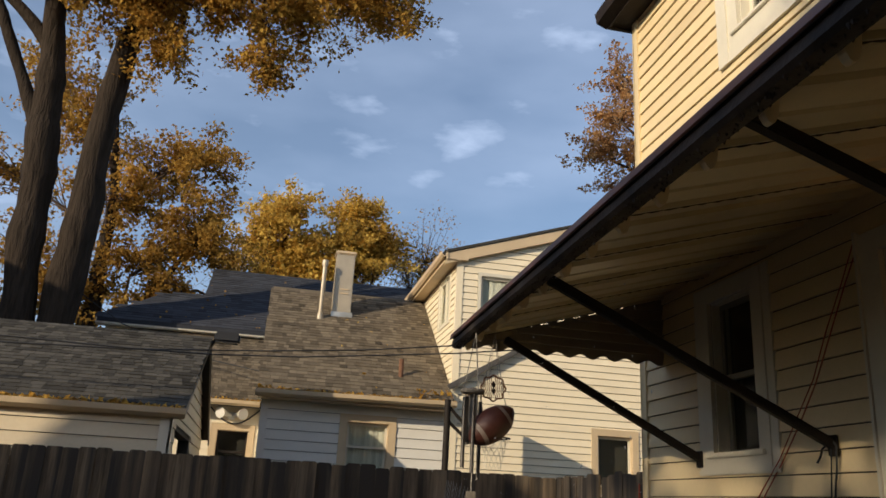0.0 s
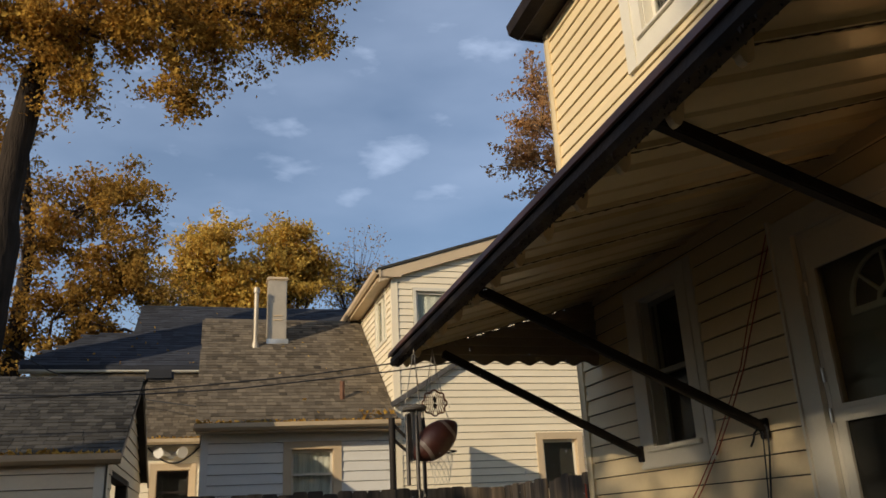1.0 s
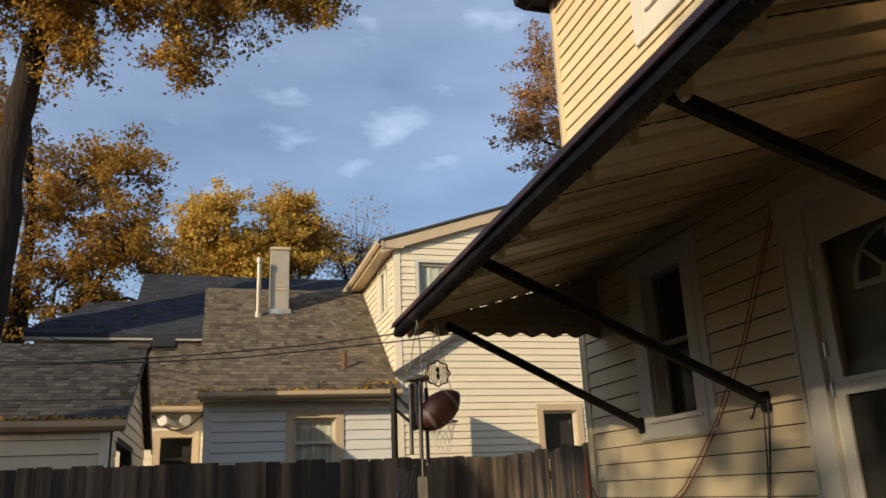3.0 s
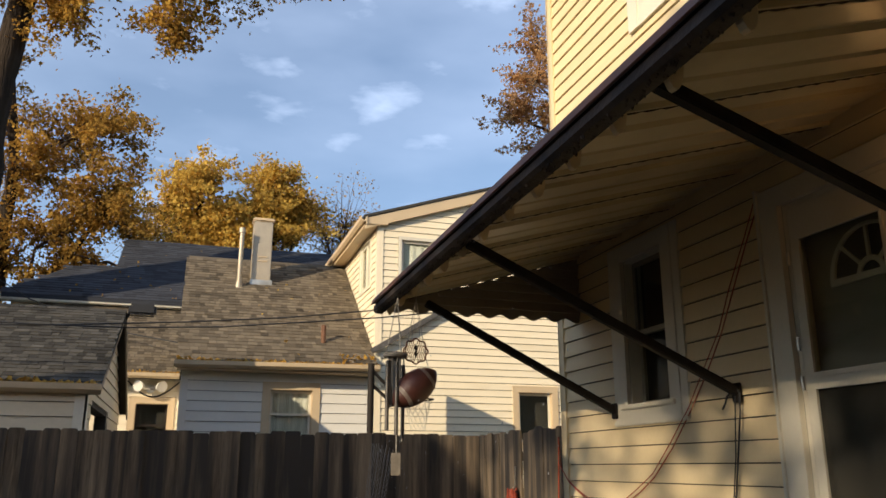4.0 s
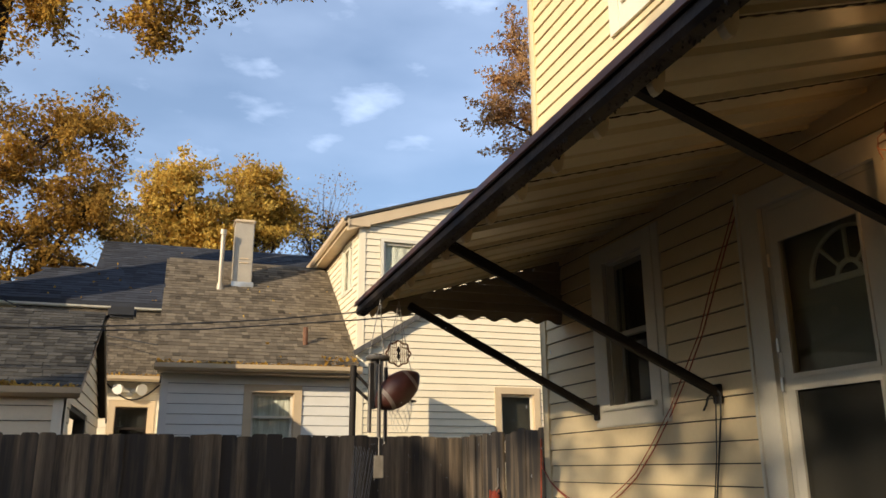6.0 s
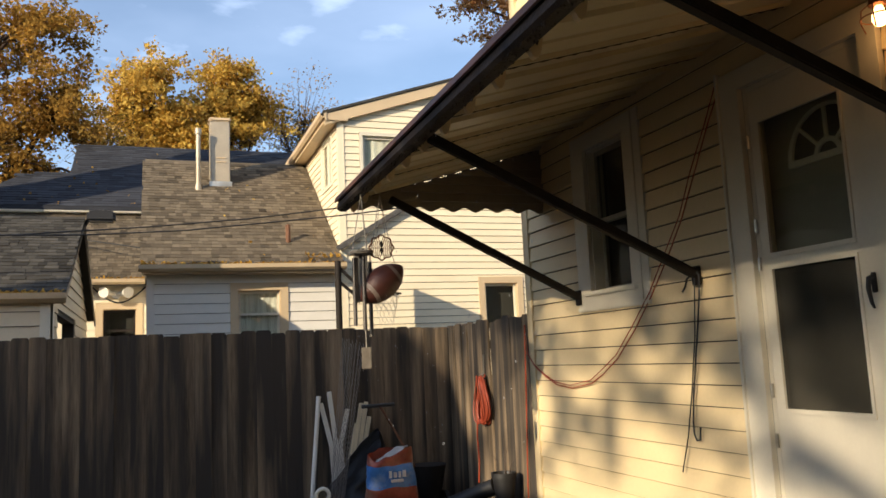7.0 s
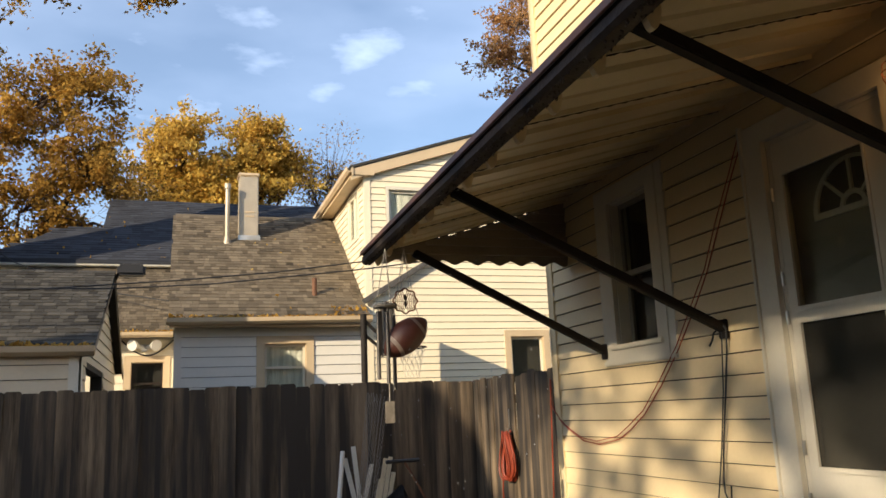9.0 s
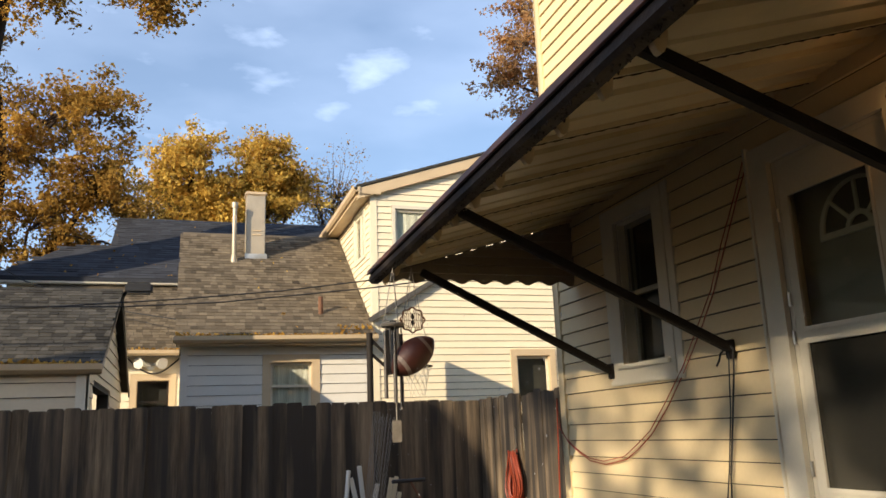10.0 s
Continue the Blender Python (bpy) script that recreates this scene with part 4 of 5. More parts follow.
for a, b in (((9.4, 2.28), (11.83, 3.50)), ((11.83, 3.50), (14.26, 2.28))):
    prism(bm, [(-0.80, a[0], a[1]), (-0.80, b[0], b[1]), (-0.80, b[0], b[1] + 0.09), (-0.80, a[0], a[1] + 0.09)], [(-0.78, a[0], a[1]), (-0.78, b[0], b[1]), (-0.78, b[0], b[1] + 0.09), (-0.78, a[0], a[1] + 0.09)])
part("rake_board", bm, WINGBROWN, garage, "brown rake boards")
flood = thing("floodlight", (-0.7, 11.83, 3.55), "small dark floodlight on the garage gable", "lamp")
bm = bmesh.new()
box(bm, (-0.76, 11.73, 3.56), (-0.40, 11.95, 3.71))
part("housing", bevel(bm, 0.03), BLACK, flood)
bm = bmesh.new()
tube(bm, [(-0.80, 11.83, 3.50), (-0.72, 11.83, 3.62)], 0.025)
part("bracket", bm, BLACK, flood)

# ---- fence ----
FY, FX = 8.3, XH
fence = thing("fence", (0, FY, 0), "tall weathered wooden privacy fence of dog-eared boards", "fence")
bm = bmesh.new()
for z in (0.35, 1.05, 1.6):
    box(bm, (-8.0, FY + 0.02, z), (FX, FY + 0.06, z + 0.085))
    box(bm, (FX + 0.0205, 6.3, z), (FX + 0.06, FY, z + 0.085))
part("rail", bm, WOOD, fence)
for x, y in [(-7.6 + 2.1 * k, FY + 0.1) for k in range(6)] + [(FX + 0.1, 7.2)]:
    bm = bmesh.new()
    box(bm, (x - 0.045, y - 0.039, 0), (x + 0.045, y + 0.05, 1.7))
    part("post", bm, WOOD, fence)
BOARDS = []
rnd = random.Random(11)
for v in range(8):
    bm = bmesh.new()
    w, h, cut = rnd.uniform(0.0722, 0.0732), 1.87 + rnd.uniform(-0.012, 0.012), rnd.uniform(0.014, 0.028)
    lean = rnd.uniform(-0.0015, 0.0015)
    out = [(-w, 0.03), (w, 0.03), (w + lean, h - cut), (w - cut * 0.5 + lean, h - cut * 0.25), (w - cut + lean, h), (-w + cut + lean, h), (-w + cut * 0.5 + lean, h - cut * 0.25), (-w + lean, h - cut)]
    prism(bm, [(x, -0.009, z) for x, z in out], [(x, 0.009, z) for x, z in out])
    bmesh.ops.recalc_face_normals(bm, faces=bm.faces)
    me = bpy.data.meshes.new("fence_board")
    bm.to_mesh(me)
    bm.free()
    me.materials.append(WOOD)
    BOARDS.append(me)


def fence_board(x, y, turn, dz):
    ob = new("fence_board", rnd.choice(BOARDS))
    ob.parent = fence
    ob.matrix_basis = pose(x, y - FY, dz, rnd.uniform(-0.4, 0.4), rnd.uniform(-0.03, 0.03), turn + rnd.uniform(-2, 2))


def lay_fence():
    x = FX - 0.08
    while x > -7.6:
        fence_board(x, FY - rnd.choice((0.0, 0.007, 0.014)), 0, rnd.uniform(-0.010, 0.010))
        x -= 0.1435
    y = 6.38
    while y < FY - 0.05:
        fence_board(FX + rnd.choice((0.0, 0.006, 0.011)), y, 90, 0.0 + rnd.uniform(-0.015, 0.015))
        y += 0.1435


# ---- trees ----
tree("maple_tree",
     [([(-4.60, 17, 0), (-4.72, 17, 2.2), (-4.81, 17, 4.2), (-4.97, 17, 6.33), (-5.09, 17, 8.0), (-5.23, 17, 9.8), (-5.43, 17, 11.2), (-5.70, 17, 13.5)], [0.55, 0.40, 0.33, 0.34, 0.33, 0.28, 0.24, 0.16]),
      ([(-4.30, 17, 0.6), (-4.26, 17, 3.0), (-4.18, 17, 4.3), (-4.07, 17, 6.44), (-4.00, 17, 9.1), (-3.84, 17, 11.05), (-3.2, 16.9, 12.3), (-2.3, 16.5, 14.3)], [0.5, 0.42, 0.36, 0.33, 0.27, 0.25, 0.21, 0.12]),
      ([(-5.15, 17, 8.3), (-5.50, 17, 9.1), (-5.98, 17, 10.1), (-6.46, 17, 11.2), (-7.1, 17, 12.6)], [0.18, 0.15, 0.13, 0.12, 0.08]),
      ([(-5.35, 17, 10.5), (-5.70, 17, 10.95), (-6.33, 17, 11.55), (-7.5, 17, 12.5)], [0.16, 0.14, 0.12, 0.07]),
      ([(-3.3, 16.9, 12.1), (-1.8, 16.4, 12.4), (0.0, 16, 12.6), (1.8, 16, 12.4)], [0.15, 0.1, 0.06, 0.03])],
     [((-2.9, 16.2, 11.8), (1.17, 1.08, 0.81), 36, (-3.1, 16.9, 11.8)), ((-1.4, 16, 12.1), (1.26, 1.17, 0.81), 45, (-1.8, 16.4, 12.4)), ((0.1, 16, 12.5), (1.17, 1.17, 0.68), 41, (-0.6, 16.1, 12.5)),
      ((1.4, 16, 12.5), (0.90, 0.90, 0.45), 23, (0.9, 16, 12.5)), ((2.05, 16, 12.05), (0.41, 0.45, 0.23), 7, (1.6, 16, 12.4)), ((-0.8, 16, 10.6), (0.45, 0.54, 0.54), 14, (-1.0, 16.1, 12.2)), ((-2.75, 16.2, 10.75), (0.50, 0.63, 0.45), 13, (-3.0, 16.8, 11.9)),
      ((-4.6, 16.2, 11.7), (1.08, 0.90, 0.63), 36, (-5.2, 17, 11.5)), ((-3.8, 16.0, 11.4), (0.63, 0.72, 0.45), 16, (-3.4, 16.9, 11.2)), ((-1.6, 16.6, 14.0), (2.34, 1.80, 1.08), 54, (-2.4, 16.5, 14.0)), ((1.2, 16, 14.0), (1.80, 1.44, 0.81), 36, (-1.8, 16.4, 13.4)),
      ((-6.5, 17, 13.0), (2.16, 1.80, 1.35), 45, (-5.4, 17, 13.0))],
     MAPLE, "large old maple with twin trunks and orange autumn leaves", size=0.098, n_leaves=24, spread=0.15, seed=3, reach_of=0.6)
tree("maple_tree",
     [([(-5.2, 22, 0), (-5.0, 22, 3), (-4.6, 22, 6), (-4.6, 22, 9), (-5.0, 22, 12)], [0.4, 0.3, 0.22, 0.14, 0.05]), ([(-4.9, 22, 4), (-3.9, 22, 5.6), (-2.8, 22, 7.2), (-2.2, 22, 8.2)], [0.16, 0.13, 0.08, 0.03])],
     [((-3.2, 22, 10.2), (0.90, 1.07, 0.57), 28, (-4.6, 22, 8.5)), ((-5.6, 22, 11.0), (0.98, 1.15, 0.90), 35, (-4.7, 22, 9.5)), ((-2.5, 22, 10.5), (0.49, 0.66, 0.25), 10, (-3.6, 22, 9.6)), ((-4.3, 22, 9.0), (0.98, 1.07, 0.66), 32, (-4.6, 22, 7.5)),
      ((-2.3, 22, 8.5), (0.82, 0.98, 0.49), 28, (-2.8, 22, 7.2)), ((-3.4, 22, 7.3), (0.98, 1.07, 0.66), 35, (-3.9, 22, 5.8)), ((-1.8, 22, 7.7), (0.66, 0.82, 0.45), 20, (-2.4, 22, 7.6)), ((-4.8, 22, 6.3), (0.98, 1.07, 0.74), 32, (-4.7, 22, 5)),
      ((-6.2, 22, 6.5), (1.07, 1.07, 1.15), 35, (-5.0, 22, 4.5)), ((-3.4, 22, 5.7), (0.90, 0.98, 0.49), 25, (-4.2, 22, 5)), ((-2.2, 22, 6.4), (0.66, 0.82, 0.45), 18, (-3.2, 22, 6.6)), ((-6.6, 22, 12.0), (0.66, 0.82, 0.74), 18, (-5.0, 22, 11)), ((-7.0, 22, 9.3), (0.98, 0.98, 0.98), 28, (-4.9, 22, 7.5)),
      ((-1.6, 22, 6.3), (0.45, 0.57, 0.41), 10, (-2.4, 22, 6.6))],
     AMBER, "broad maple in amber and brown autumn leaf behind the roofs", size=0.105, n_leaves=22, spread=0.16, seed=5, reach_of=0.75)
tree("maple_tree",
     [([(0.2, 32, 0), (0.1, 32, 5), (0.0, 32, 9), (0.1, 32, 12)], [0.4, 0.3, 0.2, 0.08])],
     [((0.0, 32, 12.6), (0.75, 0.90, 0.60), 29, (0.1, 32, 10)), ((-0.7, 32, 11.3), (0.68, 0.90, 0.68), 29, (0.0, 32, 9)), ((0.8, 32, 11.2), (0.75, 0.90, 0.75), 35, (0.1, 32, 9)), ((-0.2, 32, 10.2), (0.98, 0.90, 0.68), 37, (0.0, 32, 8)), ((1.5, 32, 10.4), (0.60, 0.75, 0.68), 22, (0.1, 32, 8)), ((0.3, 32, 9), (1.50, 0.98, 0.68), 37, (0.0, 32, 7))],
     GOLD, "golden-leaved maple in the distance", size=0.15, n_leaves=20, spread=0.2, seed=7, twig=0.018, reach_of=0.75)
tree("maple_tree",
     [([(3.1, 33, 0), (3.1, 33, 5), (3.0, 33, 9), (3.1, 33, 12)], [0.4, 0.3, 0.2, 0.08])],
     [((3.0, 33, 13.2), (0.78, 0.94, 0.62), 29, (3.0, 33, 10)), ((2.3, 33, 12.0), (0.70, 0.94, 0.62), 29, (3.0, 33, 9)), ((3.8, 33, 12.1), (0.86, 0.94, 0.62), 36, (3.1, 33, 9)), ((3.0, 33, 10.9), (1.17, 0.94, 0.70), 39, (3.0, 33, 8)), ((4.4, 33, 11.6), (0.62, 0.78, 0.47), 17, (3.1, 33, 9)), ((2.9, 33, 9.4), (1.48, 0.94, 0.70), 34, (3.0, 33, 7))],
     GOLD, "bright yellow-gold maple in the distance", size=0.15, n_leaves=20, spread=0.2, seed=9, twig=0.018, reach_of=0.75)
tree("bare_tree",
     [([(5.9, 34, 0), (5.9, 34, 6), (6.0, 34, 10)], [0.25, 0.18, 0.08])],
     [((6.3, 34, 11.8), (1.3, 1, 1.5), 90, (6.0, 34, 8.5)), ((5.4, 34, 11.3), (1.1, 1, 1.3), 60, (5.9, 34, 8)), ((7.0, 34, 10.6), (0.8, 1, 1.0), 40, (6.0, 34, 8))],
     AMBER, "half-bare tree with a few last leaves", size=0.10, n_leaves=5, spread=0.25, seed=12, twig=0.010, bare=0.45)
tree("bare_tree",
     [([(-1.7, 30, 0), (-1.7, 30, 5), (-1.8, 30, 8)], [0.25, 0.16, 0.07])],
     [((-1.9, 30, 9.6), (1.0, 1, 1.2), 70, (-1.8, 30, 7)), ((-1.3, 30, 8.4), (0.9, 1, 0.9), 50, (-1.7, 30, 6.5))],
     OLIVE, "thin half-bare tree between the maples", size=0.10, n_leaves=4, spread=0.25, seed=14, twig=0.010, bare=0.5)
tree("maple_tree",
     [([(10.2, 20, 0), (10.2, 20, 6), (10.0, 20, 10), (10.0, 20, 14)], [0.35, 0.28, 0.2, 0.06])],
     [((9.4, 20, 13.9), (0.40, 0.64, 0.56), 16, (10, 20, 12.5)), ((9.2, 20, 12.7), (0.60, 0.72, 0.28), 23, (10, 20, 11.8)), ((9.0, 20, 11.6), (0.64, 0.72, 0.40), 27, (10, 20, 10.8)), ((9.5, 20, 10.6), (0.56, 0.72, 0.40), 20, (10.1, 20, 9.5)), ((10.5, 20, 12.5), (0.80, 0.96, 1.44), 54, (10, 20, 10))],
     RUSSET, "russet-leaved tree rising behind the house", size=0.10, n_leaves=14, spread=0.13, seed=16, reach_of=0.65)
# an unseen tree and houses to the west, added to shade the yard
tree("maple_tree",
     [([(-15.6, -8.6, 0), (-15.4, -8.6, 3.5), (-15.5, -8.5, 9.2), (-15.6, -8.4, 11.7)], [0.5, 0.4, 0.24, 0.08])],
     [((-14.6, -5.5, 8.75), (1.3, 1.3, 1.0), 20, (-15.4, -8.5, 7.5)), ((-15.2, -9.2, 9.2), (1.9, 1.9, 1.4), 26, (-15.5, -8.5, 8.2)), ((-15.6, -6.6, 10.3), (1.6, 1.6, 1.2), 24, (-15.5, -8.5, 8.8)), ((-15.4, -8.2, 11.4), (1.6, 1.6, 1.1), 24, (-15.5, -8.5, 9.8)), ((-16.0, -4.6, 9.3), (1.3, 1.2, 1.3), 22, (-15.4, -8.5, 7.8)), ((-15.3, -7.2, 8.95), (1.2, 1.0, 0.55), 20, (-15.4, -8.5, 7.8))],
     AMBER, "unseen maple in thin amber leaf, placed to dapple the house wall", size=0.2, n_leaves=3, spread=0.22, seed=21)
# Made-up houses out of view; their heights shape the shadow and sky fill
for x0, x1, y0, y1, eave, ridge in ((-14.5, -11.3, 10.5, 24.0, 7.2, 8.7), (-14.0, -9.8, 0.0, 3.0, 4.9, 7.6)):
    xm = (x0 + x1) / 2
    west = thing("house", (xm, (y0 + y1) / 2, 0), "unseen plain brick house, added to block sun and sky", "house")
    bm = bmesh.new()
    prof = [(x0, 0), (x1, 0), (x1, eave), (xm, ridge - 0.15), (x0, eave)]
    prism(bm, [(x, y0, z) for x, z in prof], [(x, y1, z) for x, z in prof])
    part("wall", bm, BRICK, west)
    for xe in (x1 + 0.2, x0 - 0.2):
        bm = bmesh.new()
        prof = [(xe, eave - 0.15), (xm, ridge - 0.1), (xm, ridge), (xe, eave - 0.05)]
        prism(bm, [(x, y0 - 0.1, z) for x, z in prof], [(x, y1 + 0.2, z) for x, z in prof])
        part("roof", bm, DARKSHINGLE, west)
# Another unseen house, added only to keep sky light from under the awning
south = thing("house", (-1, -7, 0), "unseen plain brick house, added to cut sky light from behind", "house")
bm = bmesh.new()
prof = [(-9.0, 0), (-5.0, 0), (-5.0, 5.2), (-7.0, 7.0), (-9.0, 5.2)]
prism(bm, [(-6.5, y, z) for y, z in prof], [(9.0, y, z) for y, z in prof])
part("wall", bm, BRICK, south)
for y0 in (-4.7, -9.3):
    bm = bmesh.new()
    prof = [(y0, 5.0), (-7.0, 7.05), (-7.0, 7.15), (y0, 5.1)]
    prism(bm, [(-6.8, y, z) for y, z in prof], [(9.2, y, z) for y, z in prof])
    part("roof", bm, DARKSHINGLE, south)
side = thing("fence", (-7.7, 0, 0), "plain weathered board fence along the yard", "fence")
bm = bmesh.new()
box(bm, (-7.72, -12, 0.0), (-7.68, 8.28, 1.84))
part("boards", bm, WOOD, side)

# Unseen hedge, its height set to shade the ground and block low sky
HEDGE = mat("dark_blocker_evergreen", (0.03, 0.045, 0.018), 0.9, var=0.5, scale=3, fine=25, bump=0.8, depth=0.05)
hedge = thing("hedge", (-8.4, -5, 0), "unseen tall dark evergreen hedge, added to shade the ground", "hedge")
bm = bmesh.new()
box(bm, (-9.0, -12.0, 0.0), (-7.85, 0.9, 4.7))
bmesh.ops.subdivide_edges(bm, edges=list(bm.edges), cuts=14, use_grid_fill=True)
for v in bm.verts:
    if v.co.z > 0.05:
        v.co += noise.noise_vector(v.co * 1.7) * 0.14
part("foliage", bm, HEDGE, hedge)

# ---- things that hang at the awning ----
PEWTER = mat("chime_tube_metal", (0.11, 0.10, 0.09), 0.45, metal=0.6, var=0.3, scale=8, fine=60, bump=0.05)
CHIMEWOOD = mat("grey_chime_wood", (0.22, 0.19, 0.15), 0.8, var=0.3, scale=9, fine=50, bump=0.2)
LEATHER = mat("dark_red_brown_ball", (0.075, 0.022, 0.014), 0.5, var=0.3, scale=14, fine=160, bump=0.3)
WHITEBAND = mat("dull_white_band", (0.22, 0.17, 0.14), 0.6, var=0.3, scale=14, fine=90, bump=0.1)
STRING = mat("pale_string", (0.40, 0.36, 0.30), 0.8, var=0.2, scale=9, fine=50, bump=0)
CY = 5.3


def cord(bm, pts, r=0.003):
    tube(bm, pts, r, 5)


chime = thing("wind_chime", (1.36, CY, 2.25), "metal tube wind chime hanging from the awning corner", "wind chime")
bm = bmesh.new()
lathe(bm, [(0.0, -0.012), (0.075, -0.012), (0.08, 0.0), (0.075, 0.012), (0.0, 0.012)], (1.36, CY, 2.25), 20)
part("top_disc", bm, CHIMEWOOD, chime, "grey wooden top disc")
for dx, dy in ((-0.06, 0.0), (0.05, 0.03), (0.02, -0.06)):
    bm = bmesh.new()
    cord(bm, [(1.36 + dx, CY + dy, 2.26), (1.37, CY, 2.64)])
    part("string", bm, STRING, chime)
for dx, dy, top, low, r in ((-0.055, -0.02, 2.21, 1.77, 0.013), (-0.03, 0.05, 2.22, 1.93, 0.02), (0.0, -0.05, 2.20, 1.74, 0.013), (0.012, 0.03, 2.28, 1.98, 0.022), (0.055, 0.0, 2.19, 1.70, 0.013)):
    bm = bmesh.new()
    tube(bm, [(1.36 + dx, CY + dy, top), (1.36 + dx, CY + dy, low)], r, 10)
    smooth(part("tube", bm, PEWTER, chime))
    bm = bmesh.new()
    cord(bm, [(1.36 + dx, CY + dy, top - 0.005), (1.36 + dx, CY + dy, 2.245)])
    part("string", bm, STRING, chime)
bm = bmesh.new()
cord(bm, [(1.375, CY, 2.24), (1.375, CY, 1.63)])
part("string", bm, STRING, chime)
bm = bmesh.new()
box(bm, (1.342, CY - 0.006, 1.49), (1.408, CY + 0.006, 1.63))
part("wind_sail", bevel(bm, 0.004), CHIMEWOOD, chime, "grey wooden wind sail")

spin = thing("wind_spinner", (1.49, CY, 2.28), "round wire wind spinner with scalloped rim", "ornament")
sc = (1.50, CY, 2.285)
bm = bmesh.new()
pts = []
for k in range(81):
    a = 2 * math.pi * k / 80
    r = 0.079 + 0.006 * math.cos(8 * a)
    pts.append((sc[0] + r * math.cos(a), sc[1], sc[2] + r * math.sin(a)))
tube(bm, pts, 0.0055, 6, cap=False)
rim = part("rim", bm, RUST, spin)
for k in range(-5, 6):
    if k == 0:
        continue
    x = k * 0.0138
    h = math.sqrt(max(0.0, 0.072 ** 2 - x * x))
    bm = bmesh.new()
    tube(bm, [(sc[0] + x + 0.004 * math.sin(6 * math.pi * j / 16), sc[1], sc[2] - h + 2 * h * j / 16) for j in range(17)], 0.003, 5)
    part("wire", bm, RUST, spin)
bm = bmesh.new()
prism(bm, [(sc[0] + x, sc[1] - 0.004, sc[2] + z) for x, z in ((0, -0.05), (0.012, -0.015), (0.004, 0.0), (0.013, 0.02), (0, 0.05), (-0.011, 0.02), (-0.003, 0.0), (-0.012, -0.015))],
      [(sc[0] + x, sc[1] + 0.004, sc[2] + z) for x, z in ((0, -0.05), (0.012, -0.015), (0.004, 0.0), (0.013, 0.02), (0, 0.05), (-0.011, 0.02), (-0.003, 0.0), (-0.012, -0.015))])
part("centre_figure", bm, STEEL, spin)
bm = bmesh.new()
cord(bm, [(1.47, CY, 2.35), (1.50, CY, 2.64), (1.53, CY, 2.36)])
part("string", bm, STRING, spin)

ball = thing("football_ornament", (1.50, CY, 2.04), "dark red-brown football with pale bands, hung on strings", "ornament")
axis = Vector((0.285, 0.0, 0.225)).normalized()
c0 = Vector((1.495, CY, 2.045))
side_v, up_v = Vector((0, 1, 0)), axis.cross(Vector((0, 1, 0)))
L2, R2 = 0.185, 0.107


def ball_ring(s, grow=0.0):
    r = R2 * max(0.0, 1 - (s / L2) ** 2) ** 0.72 + grow
    return [c0 + axis * s + (side_v * math.cos(2 * math.pi * k / 24) + up_v * math.sin(2 * math.pi * k / 24)) * r for k in range(24)]


def ball_part(name, ss, grow, m, label=""):
    bm = bmesh.new()
    rings = [[bm.verts.new(p) for p in ball_ring(s, grow)] for s in ss]
    for a, b in zip(rings, rings[1:]):
        for k in range(24):
            bm.faces.new((a[k], a[(k + 1) % 24], b[(k + 1) % 24], b[k]))
    bm.faces.new(rings[0][::-1]), bm.faces.new(rings[-1])
    return smooth(part(name, bm, m, ball, label), 50)


ball_part("body", [L2 * math.sin(math.pi * (k / 24 - 0.5)) * 0.998 for k in range(25)], 0.0, LEATHER)
ball_part("band", [-0.112, -0.104, -0.096, -0.088], 0.002, WHITEBAND, "pale painted band")
ball_part("band", [0.088, 0.096, 0.104, 0.112], 0.002, WHITEBAND, "pale painted band")
bm = bmesh.new()
cord(bm, [c0 - axis * 0.1 + up_v * -0.06, (1.42, CY, 2.22), (1.50, CY, 2.64)])
cord(bm, [c0 + axis * 0.12 + up_v * -0.05, (1.57, CY, 2.24), (1.50, CY, 2.64)])
part("string", bm, STRING, ball)

# ---- wall lamp beside the door ----
lamp = thing("wall_lamp", (XH, 2.575, 2.85), "lit copper wall lamp with bare bulb in a wire guard", "lamp")
COPPER = mat("aged_copper", (0.30, 0.12, 0.06), 0.4, metal=0.7, var=0.3, scale=9, fine=60, bump=0.1)
LX, LY, LZ = XH - 0.11, 2.575, 2.89
bm = bmesh.new()
tube(bm, [(XH - 0.02, LY, LZ + 0.09), (XH - 0.06, LY, LZ + 0.1), (LX, LY, LZ + 0.085)], [0.045, 0.02, 0.02], 12)
smooth(part("arm", bm, COPPER, lamp))
bm = bmesh.new()
lathe(bm, [(0.02, 0.10), (0.035, 0.09), (0.04, 0.045), (0.03, 0.04), (0.018, 0.04)], (LX, LY, LZ), 16)
smooth(part("socket", bm, COPPER, lamp))
bm = bmesh.new()
lathe(bm, [(0.012, 0.045), (0.018, 0.03), (0.03, 0.0), (0.032, -0.02), (0.022, -0.042), (0.006, -0.05)], (LX, LY, LZ), 16)
smooth(part("bulb", bm, glow_mat("lit_bulb", (1.0, 0.55, 0.20), 5.0), lamp, "glowing warm bulb"), 80)
for k in range(4):
    a = math.pi * k / 2 + 0.4
    bm = bmesh.new()
    tube(bm, [(LX + r * math.cos(a), LY + r * math.sin(a), LZ + z) for r, z in ((0.035, 0.06), (0.07, 0.04), (0.075, -0.02), (0.06, -0.065))], 0.003, 5)
    part("guard_wire", bm, COPPER, lamp)
bm = bmesh.new()
tube(bm, [(LX + 0.075 * math.cos(2 * math.pi * k / 20), LY + 0.075 * math.sin(2 * math.pi * k / 20), LZ - 0.01) for k in range(21)], 0.003, 5, cap=False)
part("guard_ring", bm, COPPER, lamp)
glow = new("bulb_light", bpy.data.lights.new("bulb_light", "POINT"))
